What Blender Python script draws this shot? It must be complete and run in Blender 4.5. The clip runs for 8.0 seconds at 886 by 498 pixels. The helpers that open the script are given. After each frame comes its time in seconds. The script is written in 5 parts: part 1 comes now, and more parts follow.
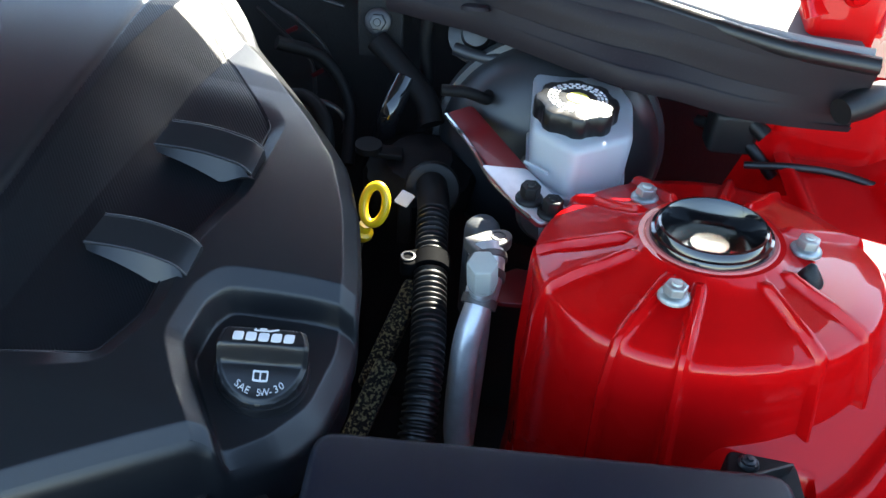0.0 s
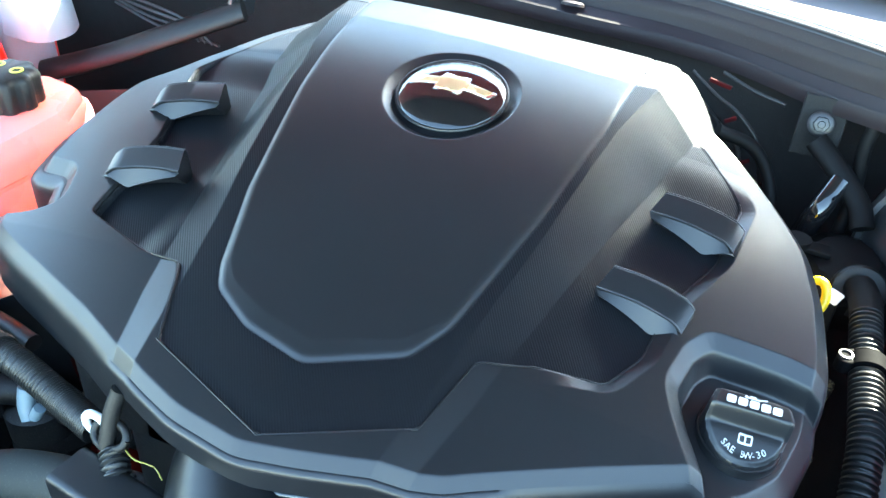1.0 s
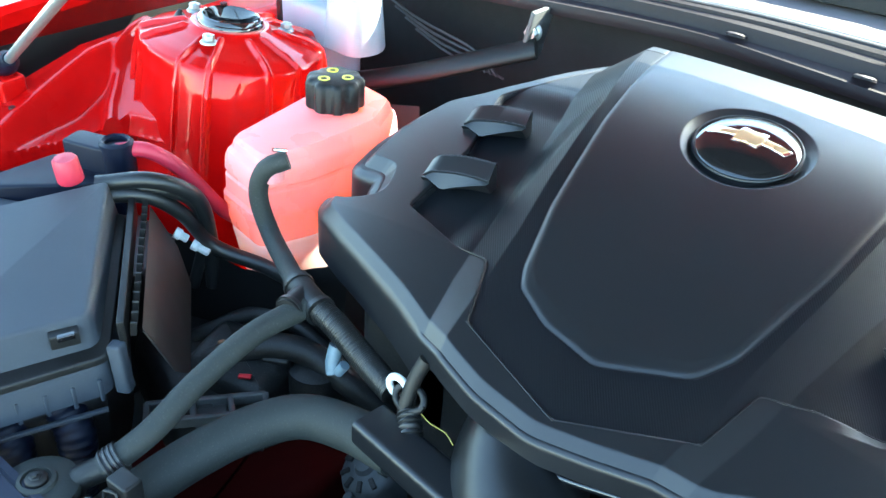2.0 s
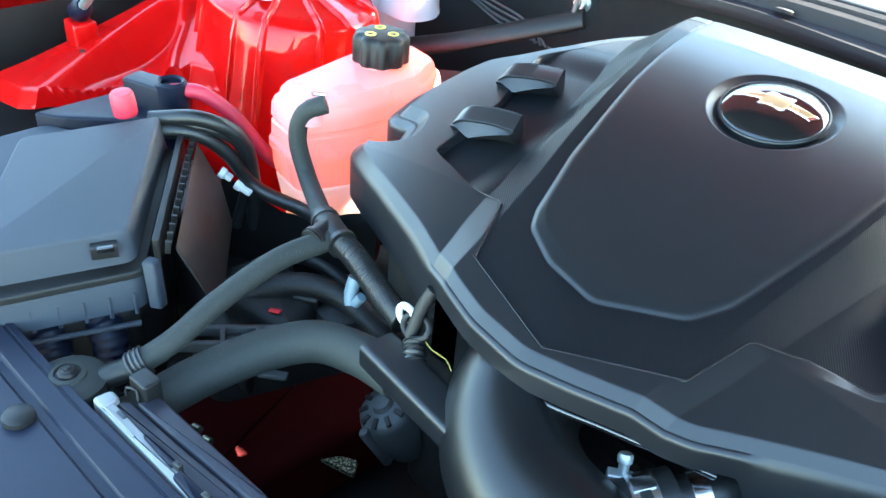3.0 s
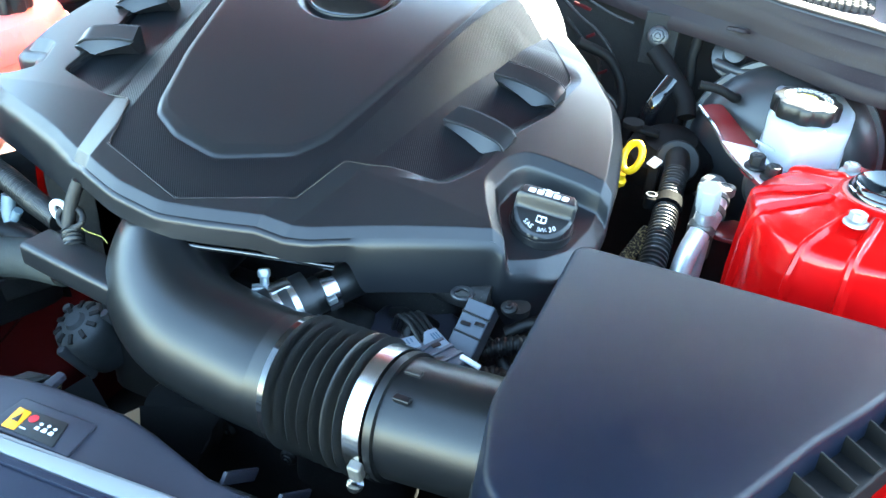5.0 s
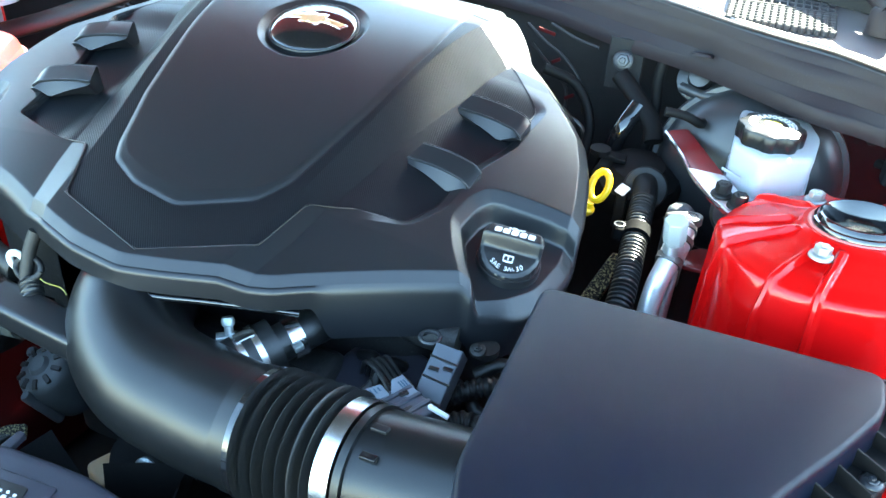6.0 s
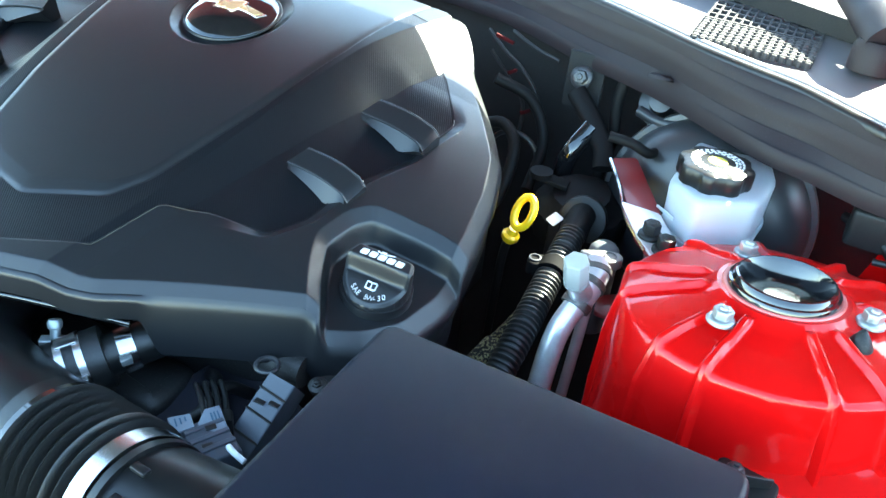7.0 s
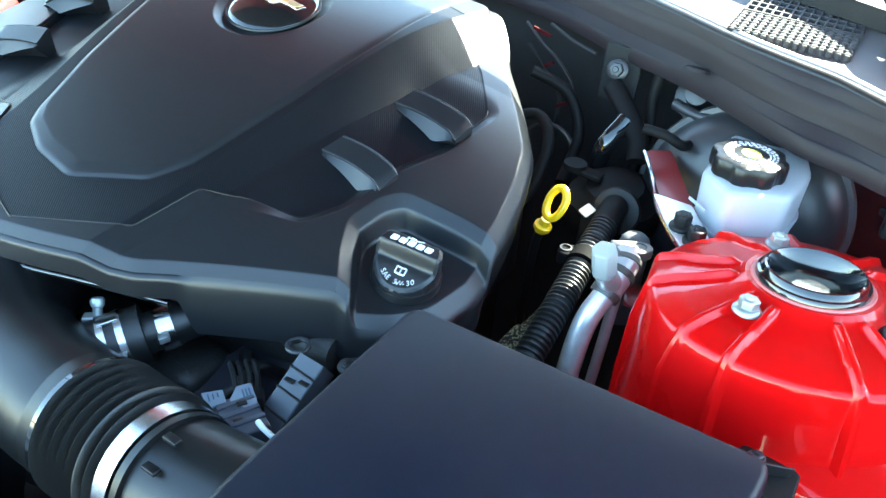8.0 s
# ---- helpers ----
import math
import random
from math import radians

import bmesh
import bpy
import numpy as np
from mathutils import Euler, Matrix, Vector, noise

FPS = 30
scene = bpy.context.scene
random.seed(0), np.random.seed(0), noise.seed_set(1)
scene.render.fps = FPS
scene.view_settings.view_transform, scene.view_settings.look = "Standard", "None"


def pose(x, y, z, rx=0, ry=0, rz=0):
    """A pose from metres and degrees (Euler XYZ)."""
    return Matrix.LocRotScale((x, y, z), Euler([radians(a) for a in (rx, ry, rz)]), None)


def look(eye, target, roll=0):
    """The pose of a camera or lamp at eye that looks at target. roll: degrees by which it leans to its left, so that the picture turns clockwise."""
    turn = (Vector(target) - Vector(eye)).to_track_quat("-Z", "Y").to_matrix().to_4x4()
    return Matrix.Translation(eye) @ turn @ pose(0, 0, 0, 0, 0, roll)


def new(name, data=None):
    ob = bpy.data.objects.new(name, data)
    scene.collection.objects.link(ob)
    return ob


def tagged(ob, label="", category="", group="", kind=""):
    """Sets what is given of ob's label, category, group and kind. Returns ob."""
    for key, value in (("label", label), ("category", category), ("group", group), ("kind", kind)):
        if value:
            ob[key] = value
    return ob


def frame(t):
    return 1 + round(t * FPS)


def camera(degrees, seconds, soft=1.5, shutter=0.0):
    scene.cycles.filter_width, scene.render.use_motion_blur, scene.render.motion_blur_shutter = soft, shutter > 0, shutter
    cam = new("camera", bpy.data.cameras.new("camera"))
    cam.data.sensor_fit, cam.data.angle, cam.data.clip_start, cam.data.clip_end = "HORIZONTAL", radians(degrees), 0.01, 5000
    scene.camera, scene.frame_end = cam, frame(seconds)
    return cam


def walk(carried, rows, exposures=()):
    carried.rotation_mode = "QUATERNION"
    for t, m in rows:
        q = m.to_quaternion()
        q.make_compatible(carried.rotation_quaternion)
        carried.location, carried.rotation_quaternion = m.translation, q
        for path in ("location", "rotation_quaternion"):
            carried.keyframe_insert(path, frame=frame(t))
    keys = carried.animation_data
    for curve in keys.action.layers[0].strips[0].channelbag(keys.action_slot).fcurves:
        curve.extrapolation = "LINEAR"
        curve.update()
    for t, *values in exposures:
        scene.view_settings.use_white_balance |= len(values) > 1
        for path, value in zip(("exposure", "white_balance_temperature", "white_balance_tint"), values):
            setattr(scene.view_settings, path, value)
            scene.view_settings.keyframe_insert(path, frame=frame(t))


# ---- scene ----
cam = camera(55.5, 8.0)
PATH = [
    (0, (0.3964, 0.0389, 1.2647), (0.3719, 0.8155, 0.6351), 4.05),
    (0.5, (0.3118, 0.0068, 1.2764), (0.1627, 0.7857, 0.6672), 2.75),
    (0.8, (0.2667, -0.0237, 1.2893), (0.0232, 0.7404, 0.6919), 2.69),
    (1, (0.2338, -0.0504, 1.2918), (-0.0585, 0.7092, 0.7107), 3.14),
    (1.5, (0.1860, -0.1125, 1.3062), (-0.2161, 0.6185, 0.7548), 4.02),
    (2, (0.1860, -0.1503, 1.3002), (-0.3014, 0.5313, 0.7545), 4.54),
    (2.2, (0.1965, -0.1588, 1.2950), (-0.3158, 0.5031, 0.7477), 4.83),
    (3.3, (0.2883, -0.1514, 1.2617), (-0.2644, 0.4724, 0.7091), 5.05),
    (3.5, (0.3178, -0.1475, 1.2485), (-0.2351, 0.4787, 0.6987), 5.12),
    (4, (0.3893, -0.1591, 1.2397), (-0.1586, 0.4745, 0.6936), 3.39),
    (4.5, (0.4280, -0.2058, 1.2331), (0.0065, 0.5219, 0.6919), 3.72),
    (4.7, (0.4302, -0.2330, 1.2439), (0.0848, 0.5269, 0.6931), 4.79),
    (5.8, (0.4061, -0.2442, 1.2882), (0.1453, 0.5484, 0.7371), 4.23),
    (6, (0.4248, -0.2131, 1.2885), (0.1538, 0.5770, 0.7387), 3.84),
    (6.5, (0.5056, -0.1337, 1.2747), (0.2079, 0.6468, 0.7250), 6.41),
    (7, (0.5437, -0.0770, 1.2701), (0.1959, 0.6812, 0.7187), 6.23),
    (7.5, (0.5449, -0.0693, 1.2734), (0.1707, 0.6763, 0.7220), 5.71),
    (8, (0.5619, -0.0827, 1.2696), (0.1677, 0.6480, 0.7121), 5.08),
]
walk(cam, [(t, look(eye, target, roll)) for t, eye, target, roll in PATH],
     exposures=[(0, 3.18, 6700, 4), (0.5, 4.44, 6700, -3), (1, 4.62, 6700, -5), (1.5, 4.42, 6650, -5), (2, 4.24, 6650, -7), (3.5, 4.80, 6750, -7), (4.7, 4.94, 6750, -6), (6, 4.66, 6650, -7), (6.5, 4.44, 6680, -8), (8, 4.40, 6600, -8)])

# ---- light: sun from behind the windscreen, hood raised above the bay ----
SUN_EL, SUN_AZ = 40.0, 24.0          # degrees; azimuth from +y towards +x
world = bpy.data.worlds.new("sky")
scene.world = world
world.use_nodes = True
wn = world.node_tree.nodes
sky = wn.new("ShaderNodeTexSky")
sky.sky_type, sky.sun_disc = "NISHITA", False
sky.sun_elevation, sky.sun_rotation = radians(SUN_EL), radians(SUN_AZ)
sky.air_density, sky.dust_density = 1.0, 0.5
world.node_tree.links.new(sky.outputs[0], wn["Background"].inputs[0])
wn["Background"].inputs[1].default_value = 0.115
sun = new("sun", bpy.data.lights.new("sun", "SUN"))
sun.data.energy, sun.data.angle, sun.data.color = 5.0, radians(0.5), (1.0, 0.95, 0.86)
_se, _sa = radians(SUN_EL), radians(SUN_AZ)
sun.matrix_world = look((0, 0, 5), Vector((0, 0, 5)) - Vector((math.sin(_sa) * math.cos(_se), math.cos(_sa) * math.cos(_se), math.sin(_se))))


# ---- materials ----
def mat(name, col, rough=0.5, metal=0.0, vary=0.15, scale=25.0, grain=400.0, bump=0.1, coat=0.0, rvar=0.1, spec=0.5, sss=0.0, trans=0.0, dust=0.0):
    """Principled surface with colour and gloss varying at two scales and a fine relief."""
    m = bpy.data.materials.new(name)
    m.use_nodes = True
    nt = m.node_tree
    n, l = nt.nodes, nt.links
    b = n["Principled BSDF"]
    tc = n.new("ShaderNodeTexCoord")
    big = n.new("ShaderNodeTexNoise")
    big.inputs["Scale"].default_value, big.inputs["Detail"].default_value = scale, 5
    fine = n.new("ShaderNodeTexNoise")
    fine.inputs["Scale"].default_value, fine.inputs["Detail"].default_value = grain, 3
    for q in (big, fine):
        l.new(tc.outputs["Object"], q.inputs["Vector"])
    mix = n.new("ShaderNodeMix")
    mix.data_type = "RGBA"
    c = Vector(col)
    mix.inputs[6].default_value = (*(c * (1 - vary)), 1)
    mix.inputs[7].default_value = (*(Vector([min(1, v * (1 + vary)) for v in c])), 1)
    l.new(big.outputs["Fac"], mix.inputs["Factor"])
    out = mix.outputs[2]
    if dust:
        sp = n.new("ShaderNodeTexNoise")
        sp.inputs["Scale"].default_value, sp.inputs["Detail"].default_value = 650, 2
        l.new(tc.outputs["Object"], sp.inputs["Vector"])
        ramp = n.new("ShaderNodeMapRange")
        ramp.inputs[1].default_value, ramp.inputs[2].default_value = 0.60, 0.74
        ramp.inputs[3].default_value, ramp.inputs[4].default_value = 0.0, dust
        l.new(sp.outputs["Fac"], ramp.inputs[0])
        part_ = n.new("ShaderNodeMath")
        part_.operation = "MULTIPLY"
        l.new(ramp.outputs[0], part_.inputs[0])
        l.new(big.outputs["Fac"], part_.inputs[1])
        dm_ = n.new("ShaderNodeMix")
        dm_.data_type = "RGBA"
        dm_.inputs[7].default_value = (0.30, 0.28, 0.25, 1)
        l.new(part_.outputs[0], dm_.inputs["Factor"])
        l.new(out, dm_.inputs[6])
        out = dm_.outputs[2]
    l.new(out, b.inputs["Base Color"])
    mr = n.new("ShaderNodeMapRange")
    mr.inputs[3].default_value, mr.inputs[4].default_value = max(0.02, rough - rvar), min(1, rough + rvar)
    l.new(big.outputs["Fac"], mr.inputs[0])
    l.new(mr.outputs[0], b.inputs["Roughness"])
    if bump:
        bp = n.new("ShaderNodeBump")
        bp.inputs["Strength"].default_value, bp.inputs["Distance"].default_value = bump, 0.0006
        l.new(fine.outputs["Fac"], bp.inputs["Height"])
        l.new(bp.outputs[0], b.inputs["Normal"])
    b.inputs["Metallic"].default_value = metal
    b.inputs["Specular IOR Level"].default_value = spec
    b.inputs["Coat Weight"].default_value, b.inputs["Coat Roughness"].default_value = coat, 0.04
    b.inputs["Transmission Weight"].default_value = trans
    if sss:
        b.inputs["Subsurface Weight"].default_value, b.inputs["Subsurface Radius"].default_value = sss, (0.02, 0.015, 0.012)
    return m


def ribbed(m, pitch, axis="X", strength=0.4, slant=0.0):
    """Adds fine moulded lines to a material's relief."""
    nt = m.node_tree
    n, l = nt.nodes, nt.links
    w = n.new("ShaderNodeTexWave")
    w.bands_direction, w.inputs["Scale"].default_value = axis, 1.0 / pitch / 3.1831
    tc = n.new("ShaderNodeTexCoord")
    turn = n.new("ShaderNodeMapping")
    turn.inputs["Rotation"].default_value[2] = radians(slant)
    l.new(tc.outputs["Object"], turn.inputs["Vector"])
    l.new(turn.outputs[0], w.inputs["Vector"])
    bp = n.new("ShaderNodeBump")
    bp.inputs["Strength"].default_value, bp.inputs["Distance"].default_value = strength, 0.0008
    l.new(w.outputs["Fac"], bp.inputs["Height"])
    l.new(bp.outputs[0], n["Principled BSDF"].inputs["Normal"])
    return m


def translucent(name, col, through_col, share=0.6, rough=0.35):
    """Milky plastic that lets light through."""
    m = mat(name, col, rough, vary=0.08, scale=18, bump=0.05)
    nt = m.node_tree
    n, l = nt.nodes, nt.links
    tr = n.new("ShaderNodeBsdfTranslucent")
    tr.inputs[0].default_value = (*through_col, 1)
    mx = n.new("ShaderNodeMixShader")
    mx.inputs[0].default_value = share
    l.new(n["Principled BSDF"].outputs[0], mx.inputs[1])
    l.new(tr.outputs[0], mx.inputs[2])
    l.new(mx.outputs[0], n["Material Output"].inputs[0])
    return m


PLASTIC = mat("black_plastic", (0.0056, 0.0064, 0.0083), 0.38, vary=0.15, scale=9, grain=1500, bump=0.14, rvar=0.04, spec=0.50, dust=0.01)
CAPPL = mat("cap_plastic", (0.010, 0.0105, 0.012), 0.33, vary=0.15, scale=40, grain=1500, bump=0.12, rvar=0.05, spec=0.45)
SATIN = mat("satin_black_plastic", (0.0045, 0.005, 0.006), 0.32, vary=0.2, scale=14, grain=1300, bump=0.15, rvar=0.05, dust=0.015, spec=0.38)
INSERT = ribbed(mat("ribbed_plastic", (0.0042, 0.0050, 0.0068), 0.42, vary=0.15, scale=9, grain=1500, rvar=0.05, spec=0.19), 0.0018, strength=0.17, slant=-34.0)
GLOSSY = mat("gloss_black", (0.006, 0.006, 0.007), 0.10, vary=0.2, scale=20, bump=0.0, coat=0.6, rvar=0.04)
BOXPL = mat("grey_black_plastic", (0.0034, 0.0056, 0.0150), 0.42, vary=0.15, scale=12, grain=1800, bump=0.25, rvar=0.05, spec=0.18, dust=0.03)
DARKPL = mat("dark_plastic", (0.0052, 0.0052, 0.0056), 0.5, vary=0.3, scale=30, grain=900, bump=0.2, spec=0.35, dust=0.08)
SHROUDPL = mat("dusty_purple_grey_plastic", (0.0210, 0.0205, 0.0290), 0.46, vary=0.2, scale=16, grain=1500, bump=0.3, rvar=0.06, spec=0.32, dust=0.05)
FRONTPL = mat("blue_grey_plastic", (0.0105, 0.0135, 0.0260), 0.44, vary=0.15, scale=12, grain=1800, bump=0.25, rvar=0.05, spec=0.22, dust=0.04)
AIRLID = mat("smooth_lid_plastic", (0.0032, 0.0052, 0.0118), 0.40, vary=0.15, scale=12, grain=1800, bump=0.25, rvar=0.05, spec=0.17, dust=0.0)
STRAPPL = mat("matte_black_plastic", (0.0034, 0.0034, 0.0038), 0.75, vary=0.2, scale=30, grain=900, bump=0.2, spec=0.05)
FLANGEPL = mat("dull_black_plastic", (0.0030, 0.0030, 0.0034), 0.62, vary=0.3, scale=30, grain=900, bump=0.2, spec=0.16, dust=0.04)
RUBBER = mat("rubber", (0.007, 0.0075, 0.008), 0.40, vary=0.25, scale=40, grain=700, bump=0.25, dust=0.08)
HOSE = mat("dusty_hose_rubber", (0.019, 0.0215, 0.0205), 0.68, vary=0.3, scale=35, grain=900, bump=0.35, dust=0.14, spec=0.3)
RED = mat("red_paint", (0.44, 0.0018, 0.003), 0.28, vary=0.06, scale=6, grain=260, bump=0.03, coat=0.50, rvar=0.04, spec=0.06)
REDIN = mat("red_paint_thin", (0.16, 0.006, 0.008), 0.45, vary=0.15, scale=8, grain=260, bump=0.1, coat=0.2)
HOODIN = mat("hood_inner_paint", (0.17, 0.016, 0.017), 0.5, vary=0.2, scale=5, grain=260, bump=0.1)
RINGP = mat("pale_highlight_paint", (0.45, 0.10, 0.09), 0.4, vary=0.2, scale=60, grain=700, bump=0.2)
BOOST = mat("satin_black_steel", (0.018, 0.019, 0.022), 0.38, vary=0.15, scale=20, grain=600, bump=0.05)
ALCAST = mat("dull_alloy", (0.075, 0.08, 0.085), 0.55, 0.4, vary=0.3, scale=60, grain=500, bump=0.5)
PALEBLUE = mat("pale_plastic", (0.10, 0.14, 0.17), 0.5, vary=0.3, scale=60, bump=0.1)
RAILRED = mat("dull_red_rail", (0.036, 0.0012, 0.0022), 0.75, vary=0.3, scale=14, grain=300, bump=0.2, spec=0.1)
FELT = mat("hood_felt", (0.0045, 0.0050, 0.0058), 0.95, vary=0.2, scale=12, grain=500, bump=0.6)
GRILLE = mat("grille_plastic", (0.036, 0.034, 0.036), 0.75, vary=0.15, scale=20, bump=0.2, spec=0.2)
BRIGHTEDGE = mat("sunlit_strip", (0.30, 0.28, 0.26), 0.5, vary=0.1, scale=30, bump=0.1)
ALU = mat("aluminium", (0.72, 0.72, 0.73), 0.36, 0.65, vary=0.18, scale=110, grain=380, bump=0.35)
CAST = mat("cast_aluminium", (0.145, 0.138, 0.128), 0.45, 0.6, vary=0.2, scale=80, grain=700, bump=0.5, dust=0.1)
STEEL = mat("steel_band", (0.55, 0.56, 0.58), 0.22, 1.0, vary=0.1, scale=60, bump=0.05)
ZINC = mat("zinc_bolt", (0.30, 0.33, 0.33), 0.38, 0.7, vary=0.15, scale=90, grain=1200, bump=0.2)
WHITEPL = mat("white_plastic", (0.60, 0.62, 0.62), 0.4, vary=0.06, scale=30, bump=0.05)
TANK = translucent("milky_tank_plastic", (0.46, 0.49, 0.53), (0.62, 0.66, 0.70), 0.4, 0.35)
WIRE = mat("olive_wire", (0.22, 0.19, 0.03), 0.5, vary=0.2, scale=60)
COOLANT_TANK = translucent("coolant_tank_plastic", (0.90, 0.40, 0.44), (1.0, 0.42, 0.12), 0.45, 0.28)
COOLANT_LOW = translucent("coolant_tank_clear", (0.82, 0.66, 0.62), (0.98, 0.80, 0.68), 0.5, 0.3)
YELLOW = mat("yellow_plastic", (0.82, 0.51, 0.01), 0.35, vary=0.06, scale=40, bump=0.05, coat=0.3)
MARK = mat("printed_white", (0.56, 0.56, 0.57), 0.5, vary=0.03, scale=50, bump=0.0)
MARKY = mat("printed_yellow", (0.65, 0.60, 0.08), 0.5, vary=0.05, scale=50, bump=0.0)
LABELW = mat("label_white", (0.72, 0.72, 0.73), 0.45, vary=0.05, scale=40, bump=0.05)
LABELK = mat("label_black", (0.012, 0.012, 0.012), 0.4, vary=0.1, scale=40, bump=0.05)
LABELO = mat("label_orange", (0.85, 0.30, 0.01), 0.4, vary=0.05, scale=40, bump=0.05)
LABELR = mat("label_red", (0.60, 0.02, 0.03), 0.4, vary=0.05, scale=40, bump=0.05)
GOLD = mat("gold_emblem", (0.76, 0.60, 0.34), 0.25, 0.7, vary=0.08, scale=80, bump=0.1)
CHROME = mat("chrome", (0.85, 0.85, 0.86), 0.06, 1.0, vary=0.02, scale=40, bump=0.0)
BRASS = mat("cadmium_plate", (0.62, 0.55, 0.40), 0.22, 1.0, vary=0.15, scale=60, bump=0.1)
PINK = mat("red_rubber_boot", (0.42, 0.016, 0.042), 0.5, vary=0.1, scale=50, bump=0.1)
# trim tone carries the shade of its front face, top tone the sun
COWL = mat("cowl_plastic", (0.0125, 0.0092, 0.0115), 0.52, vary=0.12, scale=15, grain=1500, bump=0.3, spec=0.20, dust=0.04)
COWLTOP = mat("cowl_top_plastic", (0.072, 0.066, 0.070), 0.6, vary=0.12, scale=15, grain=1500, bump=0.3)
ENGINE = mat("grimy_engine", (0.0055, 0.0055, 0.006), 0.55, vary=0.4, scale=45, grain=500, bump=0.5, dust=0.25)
LIDPL = mat("lid_plastic", (0.025, 0.032, 0.044), 0.72, vary=0.2, scale=14, grain=1600, bump=0.3, rvar=0.05, spec=0.5, dust=0.06)
FOIL = mat("silver_gasket", (0.235, 0.235, 0.235), 0.5, 0.3, vary=0.06, scale=50, bump=0.15)
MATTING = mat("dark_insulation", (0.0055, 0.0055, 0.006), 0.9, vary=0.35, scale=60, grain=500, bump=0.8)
BEIGE = mat("tan_plastic", (0.30, 0.20, 0.11), 0.55, vary=0.2, scale=50, bump=0.2)
PALEGROUND = mat("pale_bounce_ground", (0.34, 0.33, 0.31), 0.85, vary=0.2, scale=3, grain=160, bump=1.0)
CORE = mat("radiator_core", (0.06, 0.055, 0.05), 0.5, 0.5, vary=0.2, scale=50, grain=500, bump=0.4)
GLASS = bpy.data.materials.new("windscreen_glass")
GLASS.use_nodes = True
_b = GLASS.node_tree.nodes["Principled BSDF"]
_b.inputs["Base Color"].default_value, _b.inputs["Roughness"].default_value = (0.75, 0.85, 0.82, 1), 0.02
_b.inputs["Transmission Weight"].default_value = 1.0


# ---- mesh helpers ----
def thing(name, at, label, category, group="", kind=""):
    ob = new(name)
    ob.location = at
    ob.empty_display_size = 0.02
    return tagged(ob, label, category, group, kind)


def mesh_of(name, verts, faces, smooth=True):
    me = bpy.data.meshes.new(name)
    me.from_pydata([tuple(v) for v in verts], [], faces)
    bm = bmesh.new()
    bm.from_mesh(me)
    bmesh.ops.remove_doubles(bm, verts=bm.verts, dist=1e-6)
    bmesh.ops.recalc_face_normals(bm, faces=bm.faces)
    bm.to_mesh(me)
    bm.free()
    if smooth:
        me.polygons.foreach_set("use_smooth", [True] * len(me.polygons))
    return me


def part(name, geo, material, parent=None, label="", sharp=40):
    """One mesh object, in world places, under a thing or a part (or on its own)."""
    me = geo if isinstance(geo, bpy.types.Mesh) else mesh_of(name, *geo)
    me.name = name
    if sharp:
        me.set_sharp_from_angle(angle=radians(sharp))
    me.materials.append(material)
    ob = new(name, me)
    if parent is not None:
        ob.parent = parent
        if parent.type == "EMPTY":
            ob.matrix_parent_inverse = parent.matrix_basis.inverted()
    if label:
        ob["label"] = label
    return ob


def join(*geos):
    verts, faces = [], []
    for v, f in geos:
        k = len(verts)
        verts += [tuple(p) for p in v]
        faces += [tuple(i + k for i in q) for q in f]
    return verts, faces


def moved(geo, m):
    return [m @ Vector(v) for v in geo[0]], geo[1]


def spline(pts, step=0.006):
    """Points along a smooth curve through pts."""
    p = [Vector(q) for q in pts]
    p = [2 * p[0] - p[1]] + p + [2 * p[-1] - p[-2]]
    out = []
    for i in range(1, len(p) - 2):
        a, b, c, d = p[i - 1:i + 3]
        n = max(2, int((c - b).length / step))
        for k in range(n):
            t = k / n
            out.append(0.5 * (2 * b + (c - a) * t + (2 * a - 5 * b + 4 * c - d) * t * t + (3 * b - a - 3 * c + d) * t ** 3))
    return out + [p[-2]]


def tube(pts, r, seg=18, step=0.006, caps=True, ridge=0.0, pitch=0.006, flat=1.0, narrow=False):
    """A round hose along pts; r: a radius or a function of 0..1; ridge, pitch: corrugation."""
    if ridge:
        step = pitch / (16 if narrow else 6)
    p = spline(pts, step)
    verts, faces, s, up = [], [], 0.0, None
    for i, q in enumerate(p):
        d = (p[min(i + 1, len(p) - 1)] - p[max(i - 1, 0)]).normalized()
        if up is None:
            up = d.orthogonal().normalized()
        up = (up - d * up.dot(d)).normalized()
        side = d.cross(up)
        if i:
            s += (q - p[i - 1]).length
        rad = r(i / (len(p) - 1)) if callable(r) else r
        if ridge:
            rad += ridge * (abs(math.cos(math.pi * s / pitch)) ** 12 - 0.5) if narrow else ridge * (0.5 + 0.5 * math.tanh(3 * math.cos(2 * math.pi * s / pitch)) - 0.5)
        for k in range(seg):
            a = 2 * math.pi * k / seg
            verts.append(q + rad * (math.cos(a) * up + flat * math.sin(a) * side))
    for i in range(len(p) - 1):
        for k in range(seg):
            j = (k + 1) % seg
            faces.append((i * seg + k, i * seg + j, (i + 1) * seg + j, (i + 1) * seg + k))
    if caps:
        faces += [tuple(range(seg))[::-1], tuple(range((len(p) - 1) * seg, len(p) * seg))]
    return verts, faces


